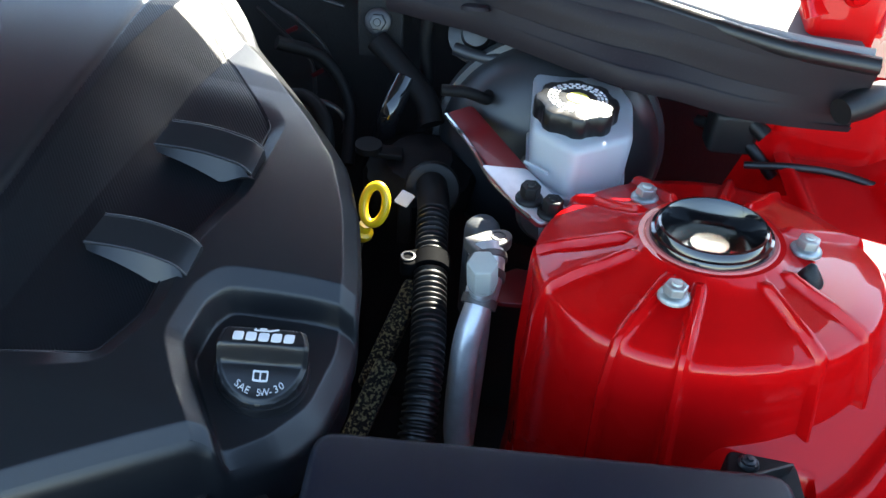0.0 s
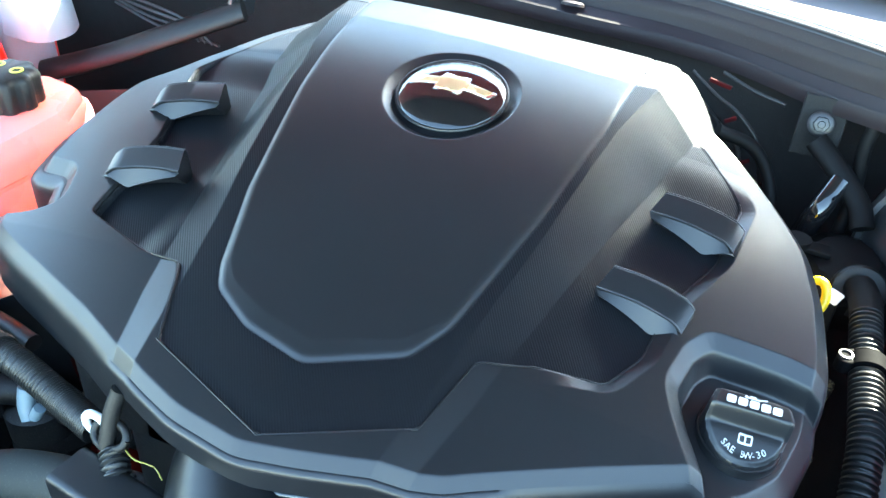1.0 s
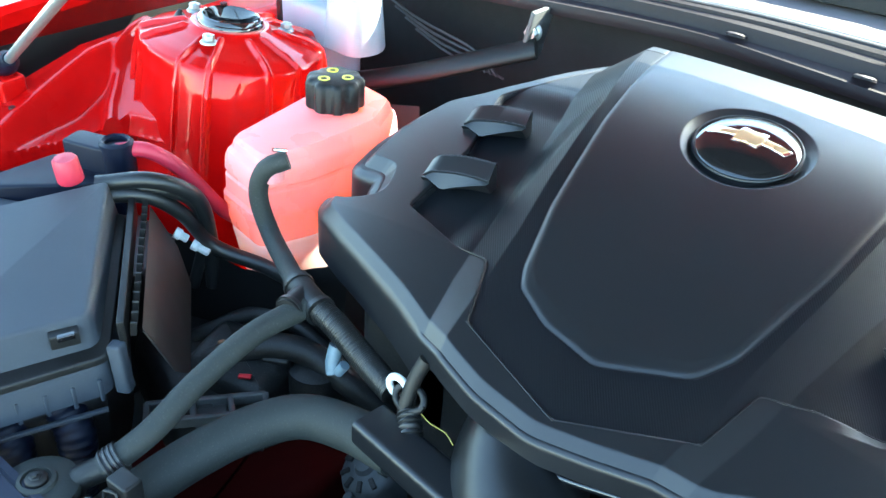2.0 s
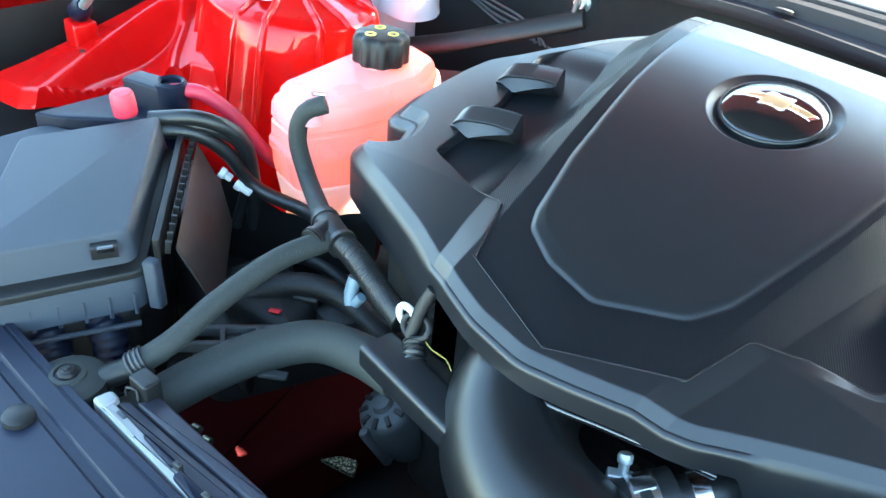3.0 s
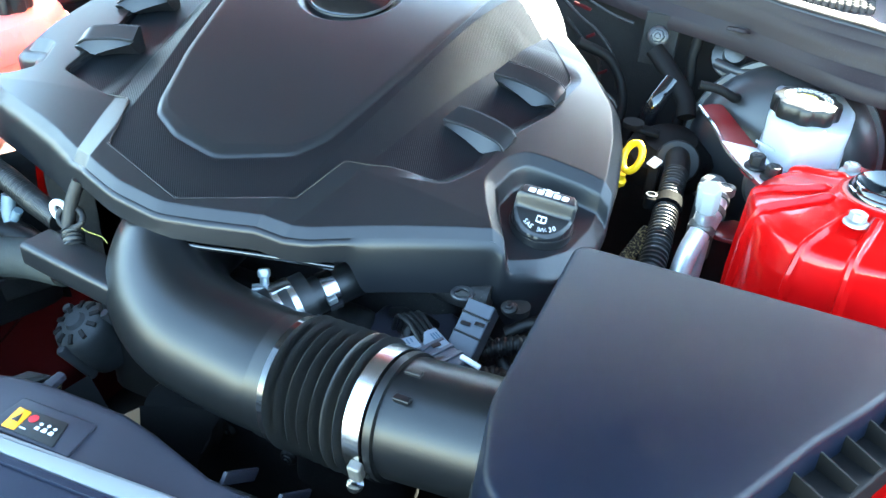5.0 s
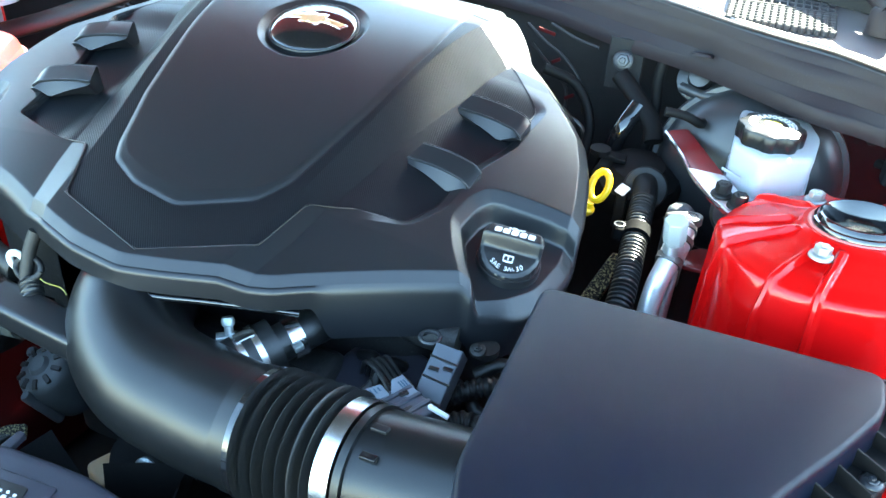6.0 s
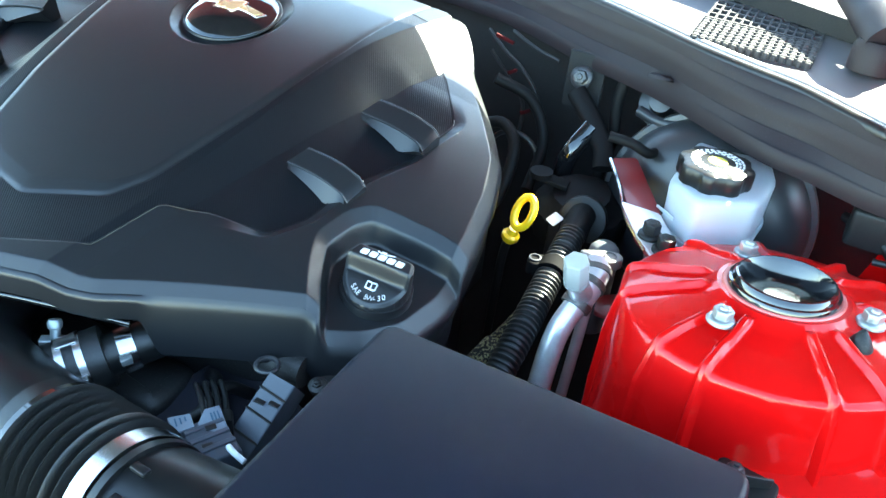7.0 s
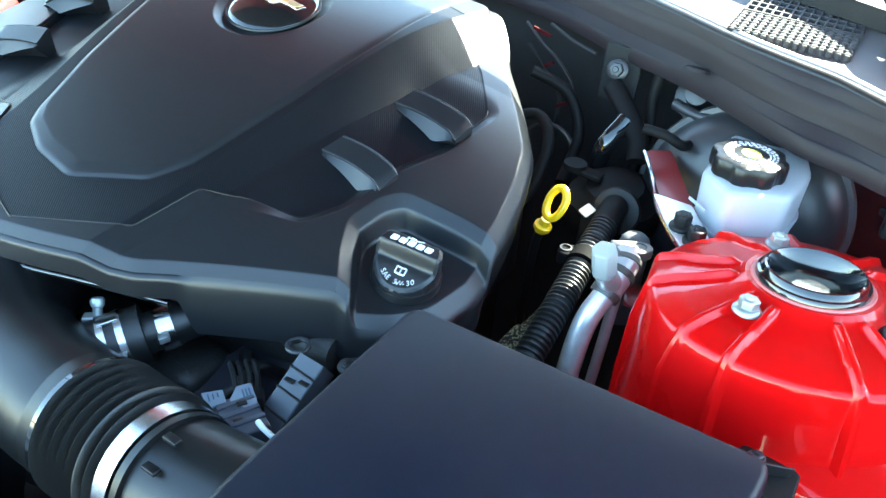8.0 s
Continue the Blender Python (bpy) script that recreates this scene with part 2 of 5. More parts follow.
def lathe(profile, m=Matrix(), seg=40, wave=0.0, lobes=0, close=True):
    """A turned body: profile rows (r, z) from bottom to top, axis z, at the pose m; wave, lobes: scalloped edge."""
    verts, faces = [], []
    for r, z in profile:
        for k in range(seg):
            a = 2 * math.pi * k / seg
            q = r * (1 + wave * (0.5 + 0.5 * math.tanh(2.5 * math.cos(lobes * a))) - (wave if lobes else 0))
            verts.append(m @ Vector((q * math.cos(a), q * math.sin(a), z)))
    for i in range(len(profile) - 1):
        for k in range(seg):
            j = (k + 1) % seg
            faces.append((i * seg + k, i * seg + j, (i + 1) * seg + j, (i + 1) * seg + k))
    if close:
        faces += [tuple(range(seg))[::-1], tuple(range((len(profile) - 1) * seg, len(profile) * seg))]
    return verts, faces


def rounded(poly, r, n=5):
    """A plan outline with its corners rounded."""
    out = []
    k = len(poly)
    for i in range(k):
        a, b, c = (Vector(poly[j % k][:2]) for j in (i - 1, i, i + 1))
        u, v = a - b, c - b
        t = min(r, u.length * 0.45, v.length * 0.45)
        p, q = b + u.normalized() * t, b + v.normalized() * t
        for s in range(n + 1):
            w = s / n
            out.append((1 - w) ** 2 * p + 2 * w * (1 - w) * b + w * w * q)
    return out


def inset(poly, d):
    k = len(poly)
    area = sum(poly[i - 1].x * poly[i].y - poly[i].x * poly[i - 1].y for i in range(k))
    out = []
    for i in range(k):
        t = (poly[(i + 1) % k] - poly[i - 1]).normalized()
        nrm = Vector((-t.y, t.x)) if area > 0 else Vector((t.y, -t.x))
        out.append(poly[i] + nrm * d)
    return out


def prism(poly, z0, z1, r=0.004, bevel=0.003, m=Matrix(), draft=0.0, steps=3):
    """A plate or block on a plan outline, its corners and top edge rounded; draft: how far the foot spreads."""
    ring = rounded(poly, r) if r else [Vector(p[:2]) for p in poly]
    rows = [(-draft, z0)]
    rows += [(bevel * (1 - math.cos(math.pi / 2 * s / steps)), z1 - bevel + bevel * math.sin(math.pi / 2 * s / steps)) for s in range(steps + 1)]
    verts, faces, k = [], [], len(ring)
    for d, z in rows:
        verts += [m @ Vector((p.x, p.y, z)) for p in (inset(ring, d) if d else ring)]
    for i in range(len(rows) - 1):
        for j in range(k):
            q = (j + 1) % k
            faces.append((i * k + j, i * k + q, (i + 1) * k + q, (i + 1) * k + j))
    faces += [tuple(range(k))[::-1], tuple(range((len(rows) - 1) * k, len(rows) * k))]
    return verts, faces


def block(sx, sy, sz, m=Matrix(), r=0.003, bevel=0.002):
    """A rounded block of the given size, its foot centred at the pose m."""
    x, y = sx / 2, sy / 2
    return prism([(-x, -y), (x, -y), (x, y), (-x, y)], 0, sz, r, bevel, m)


def at(x, y, z, rx=0, ry=0, rz=0):
    return pose(x, y, z, rx, ry, rz)


def along(a, b):
    """A pose at a whose z axis points to b."""
    a, b = Vector(a), Vector(b)
    return Matrix.Translation(a) @ (b - a).to_track_quat("Z", "Y").to_matrix().to_4x4()


def bar(a, b, w, h, r=0.002, bevel=0.0015):
    """A flat bar from a to b."""
    d = (Vector(b) - Vector(a)).length
    return moved(block(w, h, d, Matrix(), r, bevel), along(a, b))


def hexbolt(p, m=Matrix(), size=0.0075, washer=0.0115, height=0.009):
    """A flanged hexagon bolt head."""
    base = m @ Matrix.Translation(p) if m is None else Matrix.Translation(p) @ m
    w = lathe([(washer, 0), (washer, 0.0018), (washer * 0.93, 0.003), (size * 1.05, 0.0042)], base, 24)
    hexa = [(size * math.cos(math.pi / 3 * k), size * math.sin(math.pi / 3 * k)) for k in range(6)]
    h = prism(hexa, 0.0038, height, 0.0008, 0.0012, base)
    c = lathe([(size * 0.45, height), (size * 0.38, height + 0.0012), (0.0005, height + 0.0014)], base, 16)
    return join(w, h, c)


def sdf(px, py, poly, closed=True):
    """Distance of points to an outline, positive inside."""
    best = np.full(px.shape, 1e9)
    inside = np.zeros(px.shape, bool)
    k = len(poly)
    for i in range(k if closed else k - 1):
        (ax, ay), (bx, by) = poly[i], poly[(i + 1) % k]
        ux, uy = bx - ax, by - ay
        t = np.clip(((px - ax) * ux + (py - ay) * uy) / (ux * ux + uy * uy), 0, 1)
        best = np.minimum(best, np.hypot(px - ax - t * ux, py - ay - t * uy))
        cross = ((ay > py) != (by > py)) & (px < (bx - ax) * (py - ay) / (by - ay + 1e-12) + ax)
        inside ^= cross
    return np.where(inside, best, -best)


def step01(d, w):
    t = np.clip(d / w, 0, 1)
    return t * t * (3 - 2 * t)


def text_geo(words, size, m):
    """Raised printed characters as a mesh, in the built-in font."""
    cu = bpy.data.curves.new("writing", "FONT")
    cu.body, cu.size, cu.align_x, cu.align_y, cu.extrude = words, size, "CENTER", "CENTER", 0.0001
    ob = bpy.data.objects.new("writing", cu)
    me = bpy.data.meshes.new_from_object(ob)
    bpy.data.objects.remove(ob)
    me.transform(m)
    return me


# ---- setting: ground, bay, cowl, hood ----
def quad_sheet(rows):
    """A sheet through rows of points (same count in each)."""
    k = len(rows[0])
    v = [Vector(p) for r in rows for p in r]
    f = [(i * k + j, i * k + j + 1, (i + 1) * k + j + 1, (i + 1) * k + j) for i in range(len(rows) - 1) for j in range(k - 1)]
    return v, f


def solid_sheet(rows, t):
    """The same with a thickness t downwards, closed all round."""
    top = [[Vector(p) for p in r] for r in rows]
    low = [[p - Vector((0, 0, t)) for p in r] for r in top]
    ring = [[*a] for a in top]
    g = join(quad_sheet(top), quad_sheet(low),
             quad_sheet([top[0], low[0]]), quad_sheet([top[-1], low[-1]]),
             quad_sheet([[r[0] for r in top], [r[0] for r in low]]), quad_sheet([[r[-1] for r in top], [r[-1] for r in low]]))
    return g


# ground is out of view, kept pale to bounce sunlight into the bay
g = part("ground", quad_sheet([[(-400, -400, 0), (400, -400, 0)], [(-400, 400, 0), (400, 400, 0)]]), PALEGROUND)
tagged(g, "unseen ground under the car, made pale to bounce light", "ground", kind="structure")

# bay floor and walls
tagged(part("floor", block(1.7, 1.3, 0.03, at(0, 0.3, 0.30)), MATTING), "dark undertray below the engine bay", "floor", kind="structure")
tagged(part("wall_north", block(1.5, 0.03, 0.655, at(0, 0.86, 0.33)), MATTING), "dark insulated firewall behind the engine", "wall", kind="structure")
tagged(part("wall_south", block(1.5, 0.04, 0.40, at(0, -0.40, 0.33)), DARKPL), "dark front bulkhead of the bay", "wall", kind="structure")


def side_wall(s, name, words):
    """Dark liner beside the bay and the red outer fender above it."""
    x = 0.80 * s
    rows = [[(x - 0.02 * s, y, 0.33), (x - 0.01 * s, y, 0.70), (x + 0.03 * s, y, 0.78), (x + 0.060 * s, y, 0.80), (x + 0.0605 * s, y, 0.90)] for y in np.linspace(-0.40, 0.86, 9)]
    tagged(part(name, quad_sheet(rows), DARKPL), words, "liner", kind="structure")
    rows = []
    for y in np.linspace(-0.5, 1.4, 14):
        z = 0.90 + 0.08 * min(1, max(0, (y + 0.2) / 0.9))
        rows.append([(x + 0.059 * s, y, z - 0.028), (x + 0.058 * s, y, z - 0.018), (x + 0.052 * s, y, z - 0.008), (x + 0.06 * s, y, z), (x + 0.13 * s, y, z - 0.004), (x + 0.17 * s, y, z - 0.05), (x + 0.18 * s, y, z - 0.5)])
    tagged(part("fender_east" if s > 0 else "fender_west", quad_sheet(rows), RED), "glossy red outer fender beside the bay", "fender", kind="structure")


RAIL_Y, RAIL_Z = [.17, .218, .287, .363, .40, .65], [.846, .855, .872, .894, .905, .917]
BEAD = [(-.61, .26), (-.62, .294), (-.654, .332), (-.711, .376), (-.768, .435), (-.81, .513)]


def apron(s, dx, dy, name, words):
    """The pressed red sheet between a strut tower and the fender: a raised rail outside, a bead round the tower."""
    xs = np.arange(-.80, -.585, .0025)
    front = np.interp(xs, [-.80, -.74, -.715, -.70, -.69, -.68, -.60], [.17, .18, .191, .265, .30, .375, .39])
    rear = np.interp(xs, [-.80, -.716, -.708, -.58], [.80, .80, .615, .615])
    X, Y = np.meshgrid(xs, np.arange(.165, .804, .0025))
    Y = np.minimum(np.maximum(Y, front), rear)
    edge = np.interp(Y, [.17, .218, .287, .363, .40, .516], [-.703, -.72, -.745, -.765, -.772, -.80])
    top = np.interp(Y, RAIL_Y, RAIL_Z)
    base = .838 + .060 * step01(Y - .33, .17)
    up = step01(edge - X + .028, .034)
    Z = base + (top - base) * up - .004 * np.clip((edge - X) / .03, 0, 1)
    bead = np.abs(sdf(X, Y, BEAD, False))
    Z += .009 / (1 + (bead / .0065) ** 4) + .004 / (1 + (np.abs(sdf(X, Y, [(-.70, .43), (-.715, .52), (-.72, .75)], False)) / .006) ** 4)
    Z -= .022 * (1 - step01(Y - front, .010))
    P = np.stack([np.where(s < 0, X, -X + dx), Y + dy, Z], -1)
    g = solid_sheet(P.tolist(), .0015)
    ob = tagged(part(name, g, RED), words, "inner fender", kind="structure")
    for x, y, rad in ((-.785, .303, .0080), (-.752, .276, .0040), (-.79, .52, .006), (-.785, .62, .005)):
        z = float(np.interp(y, RAIL_Y, RAIL_Z)) - .001
        part("hole", lathe([(rad, -.002), (rad, .0008), (.0005, .0009)], at(x if s < 0 else -x + dx, y + dy, z), 20), LABELK, ob, "dark round hole")
    return ob


apron(1, -.064, -.02, "apron_east", "glossy red pressed apron beside the strut tower")
apron(-1, 0, 0, "apron_west", "glossy red pressed apron beside the strut tower")
press = lathe([(.044, -.03), (.043, .0), (.039, .0055), (.034, .006), (.029, .0025), (.027, -.004), (.018, -.006), (.0005, -.006)], at(.680, .430, .846, 4, 6), 40)
tagged(part("trim_pressing", press, RED), "round pressed red boss on the apron", "pressing", kind="structure")
side_wall(1, "wall_east", "dark liner on the reservoir side of the bay")
side_wall(-1, "wall_west", "dark liner on the fuse box side of the bay")
# made-up dark box, covers the tower's foot where the bay lies in shade
tagged(part("lower_liner", block(.26, .22, .12, at(-.63, .225, .64), .02, .01), DARKPL), "dark plastic box added to darken the bay beside the fuse box", "liner", kind="structure")

tagged(part("apron_rear", solid_sheet([[(.60, .665, .80), (.645, .66, .97)], [(.70, .655, .80), (.70, .645, .98)], [(.87, .60, .80), (.87, .60, .99)]], .004), RED), "red inner panel behind the strut tower", "inner fender", kind="structure")

# hood raised on its hinges, cowl, windscreen
HOOD_Y, HOOD_Z, HOOD_UP = 0.84, 1.18, 44.0
hood = thing("hood", (0, HOOD_Y, HOOD_Z), "open red hood with a dark lining underneath", "hood")
hm = at(0, HOOD_Y, HOOD_Z, -HOOD_UP) @ at(0, 0, 0, 0, 0, 180)


def hood_sheet(wide, start, stop, z, thick):
    """One pressed sheet of the hood: crowned across, its rear corners bent down, its front edge curved."""
    rows = []
    for a in (0, .03, .08, .16, .26, .38, .52, .66, .80, .92, 1.0):
        row = []
        for u in [-1, -.85, -.7, -.5, -.39, -.35, -.31, -.27, -.23, -.1, 0, .1, .23, .27, .31, .35, .39, .5, .7, .85, 1]:
            x = u * wide * .88
            s0 = start + .05 * (x / .88) ** 2
            sv = s0 + (stop - .16 * u * u - s0) * a
            x *= float(np.interp(sv, [0, .6, 1.24, 1.38], [1.0, .98, .84, .80]))
            k = min(1, max(0, (abs(x) - .20) / .13))
            row.append(hm @ Vector((x, sv, z - .10 * min(abs(x), .6) ** 2)) - Vector((0, 0, .033 * k * k * (3 - 2 * k))))
        rows.append(row)
    return solid_sheet(rows, thick)


part("panel", hood_sheet(1.0, 0.0, 1.38, .024, .004), RED, hood)
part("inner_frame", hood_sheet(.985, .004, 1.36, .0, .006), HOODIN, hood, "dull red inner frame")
part("lining", hood_sheet(.92, .25, 1.28, -.022, .012), FELT, hood, "dark felt lining")

CLIPS = [(0.388, 0.733, 0.969), (0.628, 0.640, 0.972), (-0.12, 0.832, 0.992), (0.03, 0.826, 0.985)]
LIP = [(-.66, .66, .985), (-.50, .735, .985), (-.332, .779, .985), (-.254, .798, .985), (-.151, .815, .984), (-.05, .812, .980), (.05, .812, .974), (.14, .822, .966), (.216, .812, .959),
       (.306, .769, .955), (.384, .738, .955), (.474, .678, .955), (.513, .654, .955), (.552, .643, .955), (.593, .624, .955), (.635, .617, .955), (.68, .617, .955)]
BACK = [(-.66, .74, 1.005), (-.50, .795, 1.005), (-.34, .825, 1.005), (-.229, .840, 1.005), (-.106, .860, 1.005), (.002, .862, 1.004), (.08, .860, 1.003), (.15, .853, 1.002), (.21, .838, 1.0),
        (.28, .809, 1.0), (.35, .772, 1.0), (.42, .732, 1.0), (.475, .708, 1.0), (.519, .690, 1.0), (.568, .656, 1.0), (.621, .622, 1.0), (.68, .605, 1.0)]
lip, back = spline(LIP, 0.03), spline(BACK, 0.03)
n = min(len(lip), len(back))
lip = [lip[round(i * (len(lip) - 1) / (n - 1))] for i in range(n)]
back = [back[round(i * (len(back) - 1) / (n - 1))] for i in range(n)]
prof = [(0.30, -0.016), (0.03, -0.010), (0.0, -0.005), (0.0, 0.0), (0.03, 0.005), (0.08, 0.005), (0.11, 0.0), (0.42, -0.001), (0.45, -0.007), (0.49, -0.006), (0.52, 0.005), (0.56, 0.010), (0.70, 0.010), (0.72, 0.007), (0.75, 0.007), (0.77, 0.012), (0.88, 0.012), (0.92, 0.004), (0.98, 0.002)]
rows = [[a.lerp(b, u) + Vector((0, 0, dz)) for u, dz in prof] for a, b in zip(lip, back)]
cowl = thing("cowl_trim", (0, 0.75, 0.97), "long grey-black plastic cowl trim under the windscreen", "cowl trim")
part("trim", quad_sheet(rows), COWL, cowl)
seal = [b + Vector((0, 0.006, 0.004)) for b in back]
part("seal", tube(seal, 0.007, 10, 0.03), RUBBER, cowl, "black rubber seal")
# edge coloured pale to stand for the sunlit strip behind the trim
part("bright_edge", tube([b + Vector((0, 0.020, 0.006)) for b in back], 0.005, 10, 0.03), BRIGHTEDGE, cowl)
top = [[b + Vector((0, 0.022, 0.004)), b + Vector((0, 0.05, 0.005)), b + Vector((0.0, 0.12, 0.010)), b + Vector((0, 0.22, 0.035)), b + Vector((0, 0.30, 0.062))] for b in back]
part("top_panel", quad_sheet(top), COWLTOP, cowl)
for x, y, z in CLIPS:
    part("clip", lathe([(0.013, 0), (0.0125, 0.003), (0.009, 0.0048), (0.0005, 0.0052)], at(x, y, z, -18)), COWL, cowl)
ws = [[(x, 1.02 - 0.12 * x * x + 1.0 * k, 1.075 + 0.48 * k) for x in np.linspace(-0.72, 0.72, 13)] for k in (0.0, 0.4, 0.8)]
pane = part("windscreen", solid_sheet(ws, 0.006), GLASS)
pane.visible_shadow = False
tagged(pane, "sloping clear windscreen behind the cowl", "windscreen", kind="structure")
rows = [[(x, 0.95 + 0.02 - 0.5 * x * x + 0.1 * k, 1.04 - 0.03 * k) for x in np.linspace(-0.75, 0.75, 9)] for k in range(12)]
tagged(part("dashboard", solid_sheet(rows, 0.02), MATTING), "dark dashboard below the windscreen", "dashboard", kind="structure")


# unseen cabin shell, added to keep bright sky out of the cover's reflections
CABIN = mat("dark_cabin_block", (0.02, 0.02, 0.022), 0.8, vary=0.2, scale=6, grain=300, bump=0.3)
rows = [[(x, y, z - .10 * x * x) for x in np.linspace(-.70, .70, 9)] for y, z in ((1.80, 1.462), (1.95, 1.495), (2.4, 1.53), (3.0, 1.50))]
tagged(part("roof", solid_sheet(rows, .02), RED), "unseen red roof added to block sky behind the windscreen", "roof", kind="structure")
tagged(part("cabin_back", block(1.42, .10, 1.10, at(0, 2.6, .40)), CABIN), "unseen dark wall added to close the cabin at the rear", "cabin", kind="structure")
for k, x in enumerate((-.73, .73)):
    tagged(part("cabin_side", prism([(1.10, .50), (2.62, .50), (2.62, 1.46), (1.82, 1.43), (1.10, 1.08)], -.012, .012, 0, .001, Matrix.Translation((x, 0, 0)) @ Matrix(((0, 0, 1, 0), (1, 0, 0, 0), (0, 1, 0, 0), (0, 0, 0, 1)))), CABIN), "unseen dark wall added to close the side of the cabin", "cabin", kind="structure")


# ---- engine cover ----
GY = [.15, .20, .226, .26, .318, .40, .47, .55, .60, .66, .75]
GZ = [.885, .897, .906, .914, .925, .950, .972, .990, .998, 1.0, .995]
GP = np.polyfit(GY, GZ, 5)
HX, HZ = [0, .1, .2, .25, .30, .35, .42], [0, .002, .008, .015, .025, .04, .06]
HP = np.polyfit([-v for v in HX[::-1]] + HX, HZ[::-1] + HZ, 6)
OUTLINE = [(-.205, .717), (.165, .717), (.225, .652), (.275, .588), (.305, .545), (.320, .50), (.329, .45), (.331, .405), (.320, .362), (.300, .336), (.275, .319), (.262, .320),
           (.139, .254), (.127, .247), (.082, .234), (.044, .224), (.005, .216), (-.045, .223), (-.083, .236), (-.116, .251), (-.154, .268), (-.20, .285), (-.253, .305), (-.294, .324), (-.304, .349), (-.284, .349),
           (-.262, .363), (-.277, .396), (-.316, .402), (-.323, .445), (-.318, .50), (-.312, .53), (-.286, .557), (-.255, .617)]
LOOP = [(-.216, .357), (-.145, .332), (-.112, .328), (-.105, .315), (-.084, .265), (.013, .230), (.100, .271), (.115, .330), (.145, .343), (.194, .357), (.211, .388), (.217, .435), (.241, .493),
        (.249, .561), (.209, .618), (.168, .660), (.126, .672), (-.16, .690), (-.205, .677), (-.257, .553), (-.247, .524), (-.221, .45)]
PANEL = [(-.150, .75), (-.122, .521), (-.101, .403), (-.081, .335), (-.071, .317), (-.037, .297), (.012, .286), (.073, .315), (.090, .344), (.116, .453), (.132, .56), (.142, .75)]
NOOK = [(.304, .427), (.253, .419), (.243, .405), (.237, .376), (.248, .353), (.270, .318), (.29, .29), (.36, .33), (.36, .43)]


LOOP, PANEL, NOOK = ([tuple(p) for p in rounded(q, r, 3)] for q, r in ((LOOP, .006), (PANEL, .006), (NOOK, .006)))


def cover_z(x, y):
    """Height of the engine cover's top skin."""
    z = np.polyval(GP, y) - 0.028 * x - np.polyval(HP, x)
    ax = np.abs(x)
    inner = np.interp(y, [.2, .368, .434, .557, .685], [.080, .109, .122, .141, .166])
    outer = np.interp(y, [.23, .30, .356, .46, .65], [.105, .124, .135, .160, .205])
    z = z - (0.007 + 0.080 * np.clip(y - 0.33, 0, 0.27)) * np.clip((ax - inner) / (outer - inner), 0, 1)
    d, dp, dn = sdf(x, y, LOOP), sdf(x, y, PANEL), sdf(x, y, NOOK)
    off = 1 - step01(dp + 0.004, 0.008)
    front = 1 - step01(y - 0.54, 0.05)
    # the insert lies a little lower, and much lower beside the fins
    z = z - off * 0.0016 * np.clip((d + 0.0004) / 0.0012, 0, 1) * (1 - 0.6 * step01(y - 0.54, 0.04))
    right = step01(x - 0.15, 0.05) * front * off
    left = step01(-x - 0.135, 0.03) * front * off
    z = z - 0.0065 * right * np.clip((d + 0.011) / 0.0105, 0, 1) - 0.0075 * left * np.clip((d + 0.0015) / 0.0035, 0, 1)
    # centre panel: a flat raised field with a bevelled border and a groove round it
    low = 1 - step01(y - 0.30, 0.05)
    tall = 0.0015 * (1 - 0.75 * step01(y - 0.36, 0.22))
    z = z + tall * np.clip(dp / (0.0055 + 0.0085 * low), 0, 1) - 0.0006 * np.exp(-((dp + 0.001) / 0.0014) ** 2)
    # nook of the oil filler: a bevelled edge, then a steep wall
    z = z - 0.018 * step01(dn, 0.0055) - 0.0062 * np.clip(1 + dn / 0.0092, 0, 1)
    e = np.hypot(x - 0.0015, (y - 0.555) * 0.93)
    z = z - 0.0075 * (1 - np.clip((e - 0.0475) / 0.010, 0, 1))
    return z


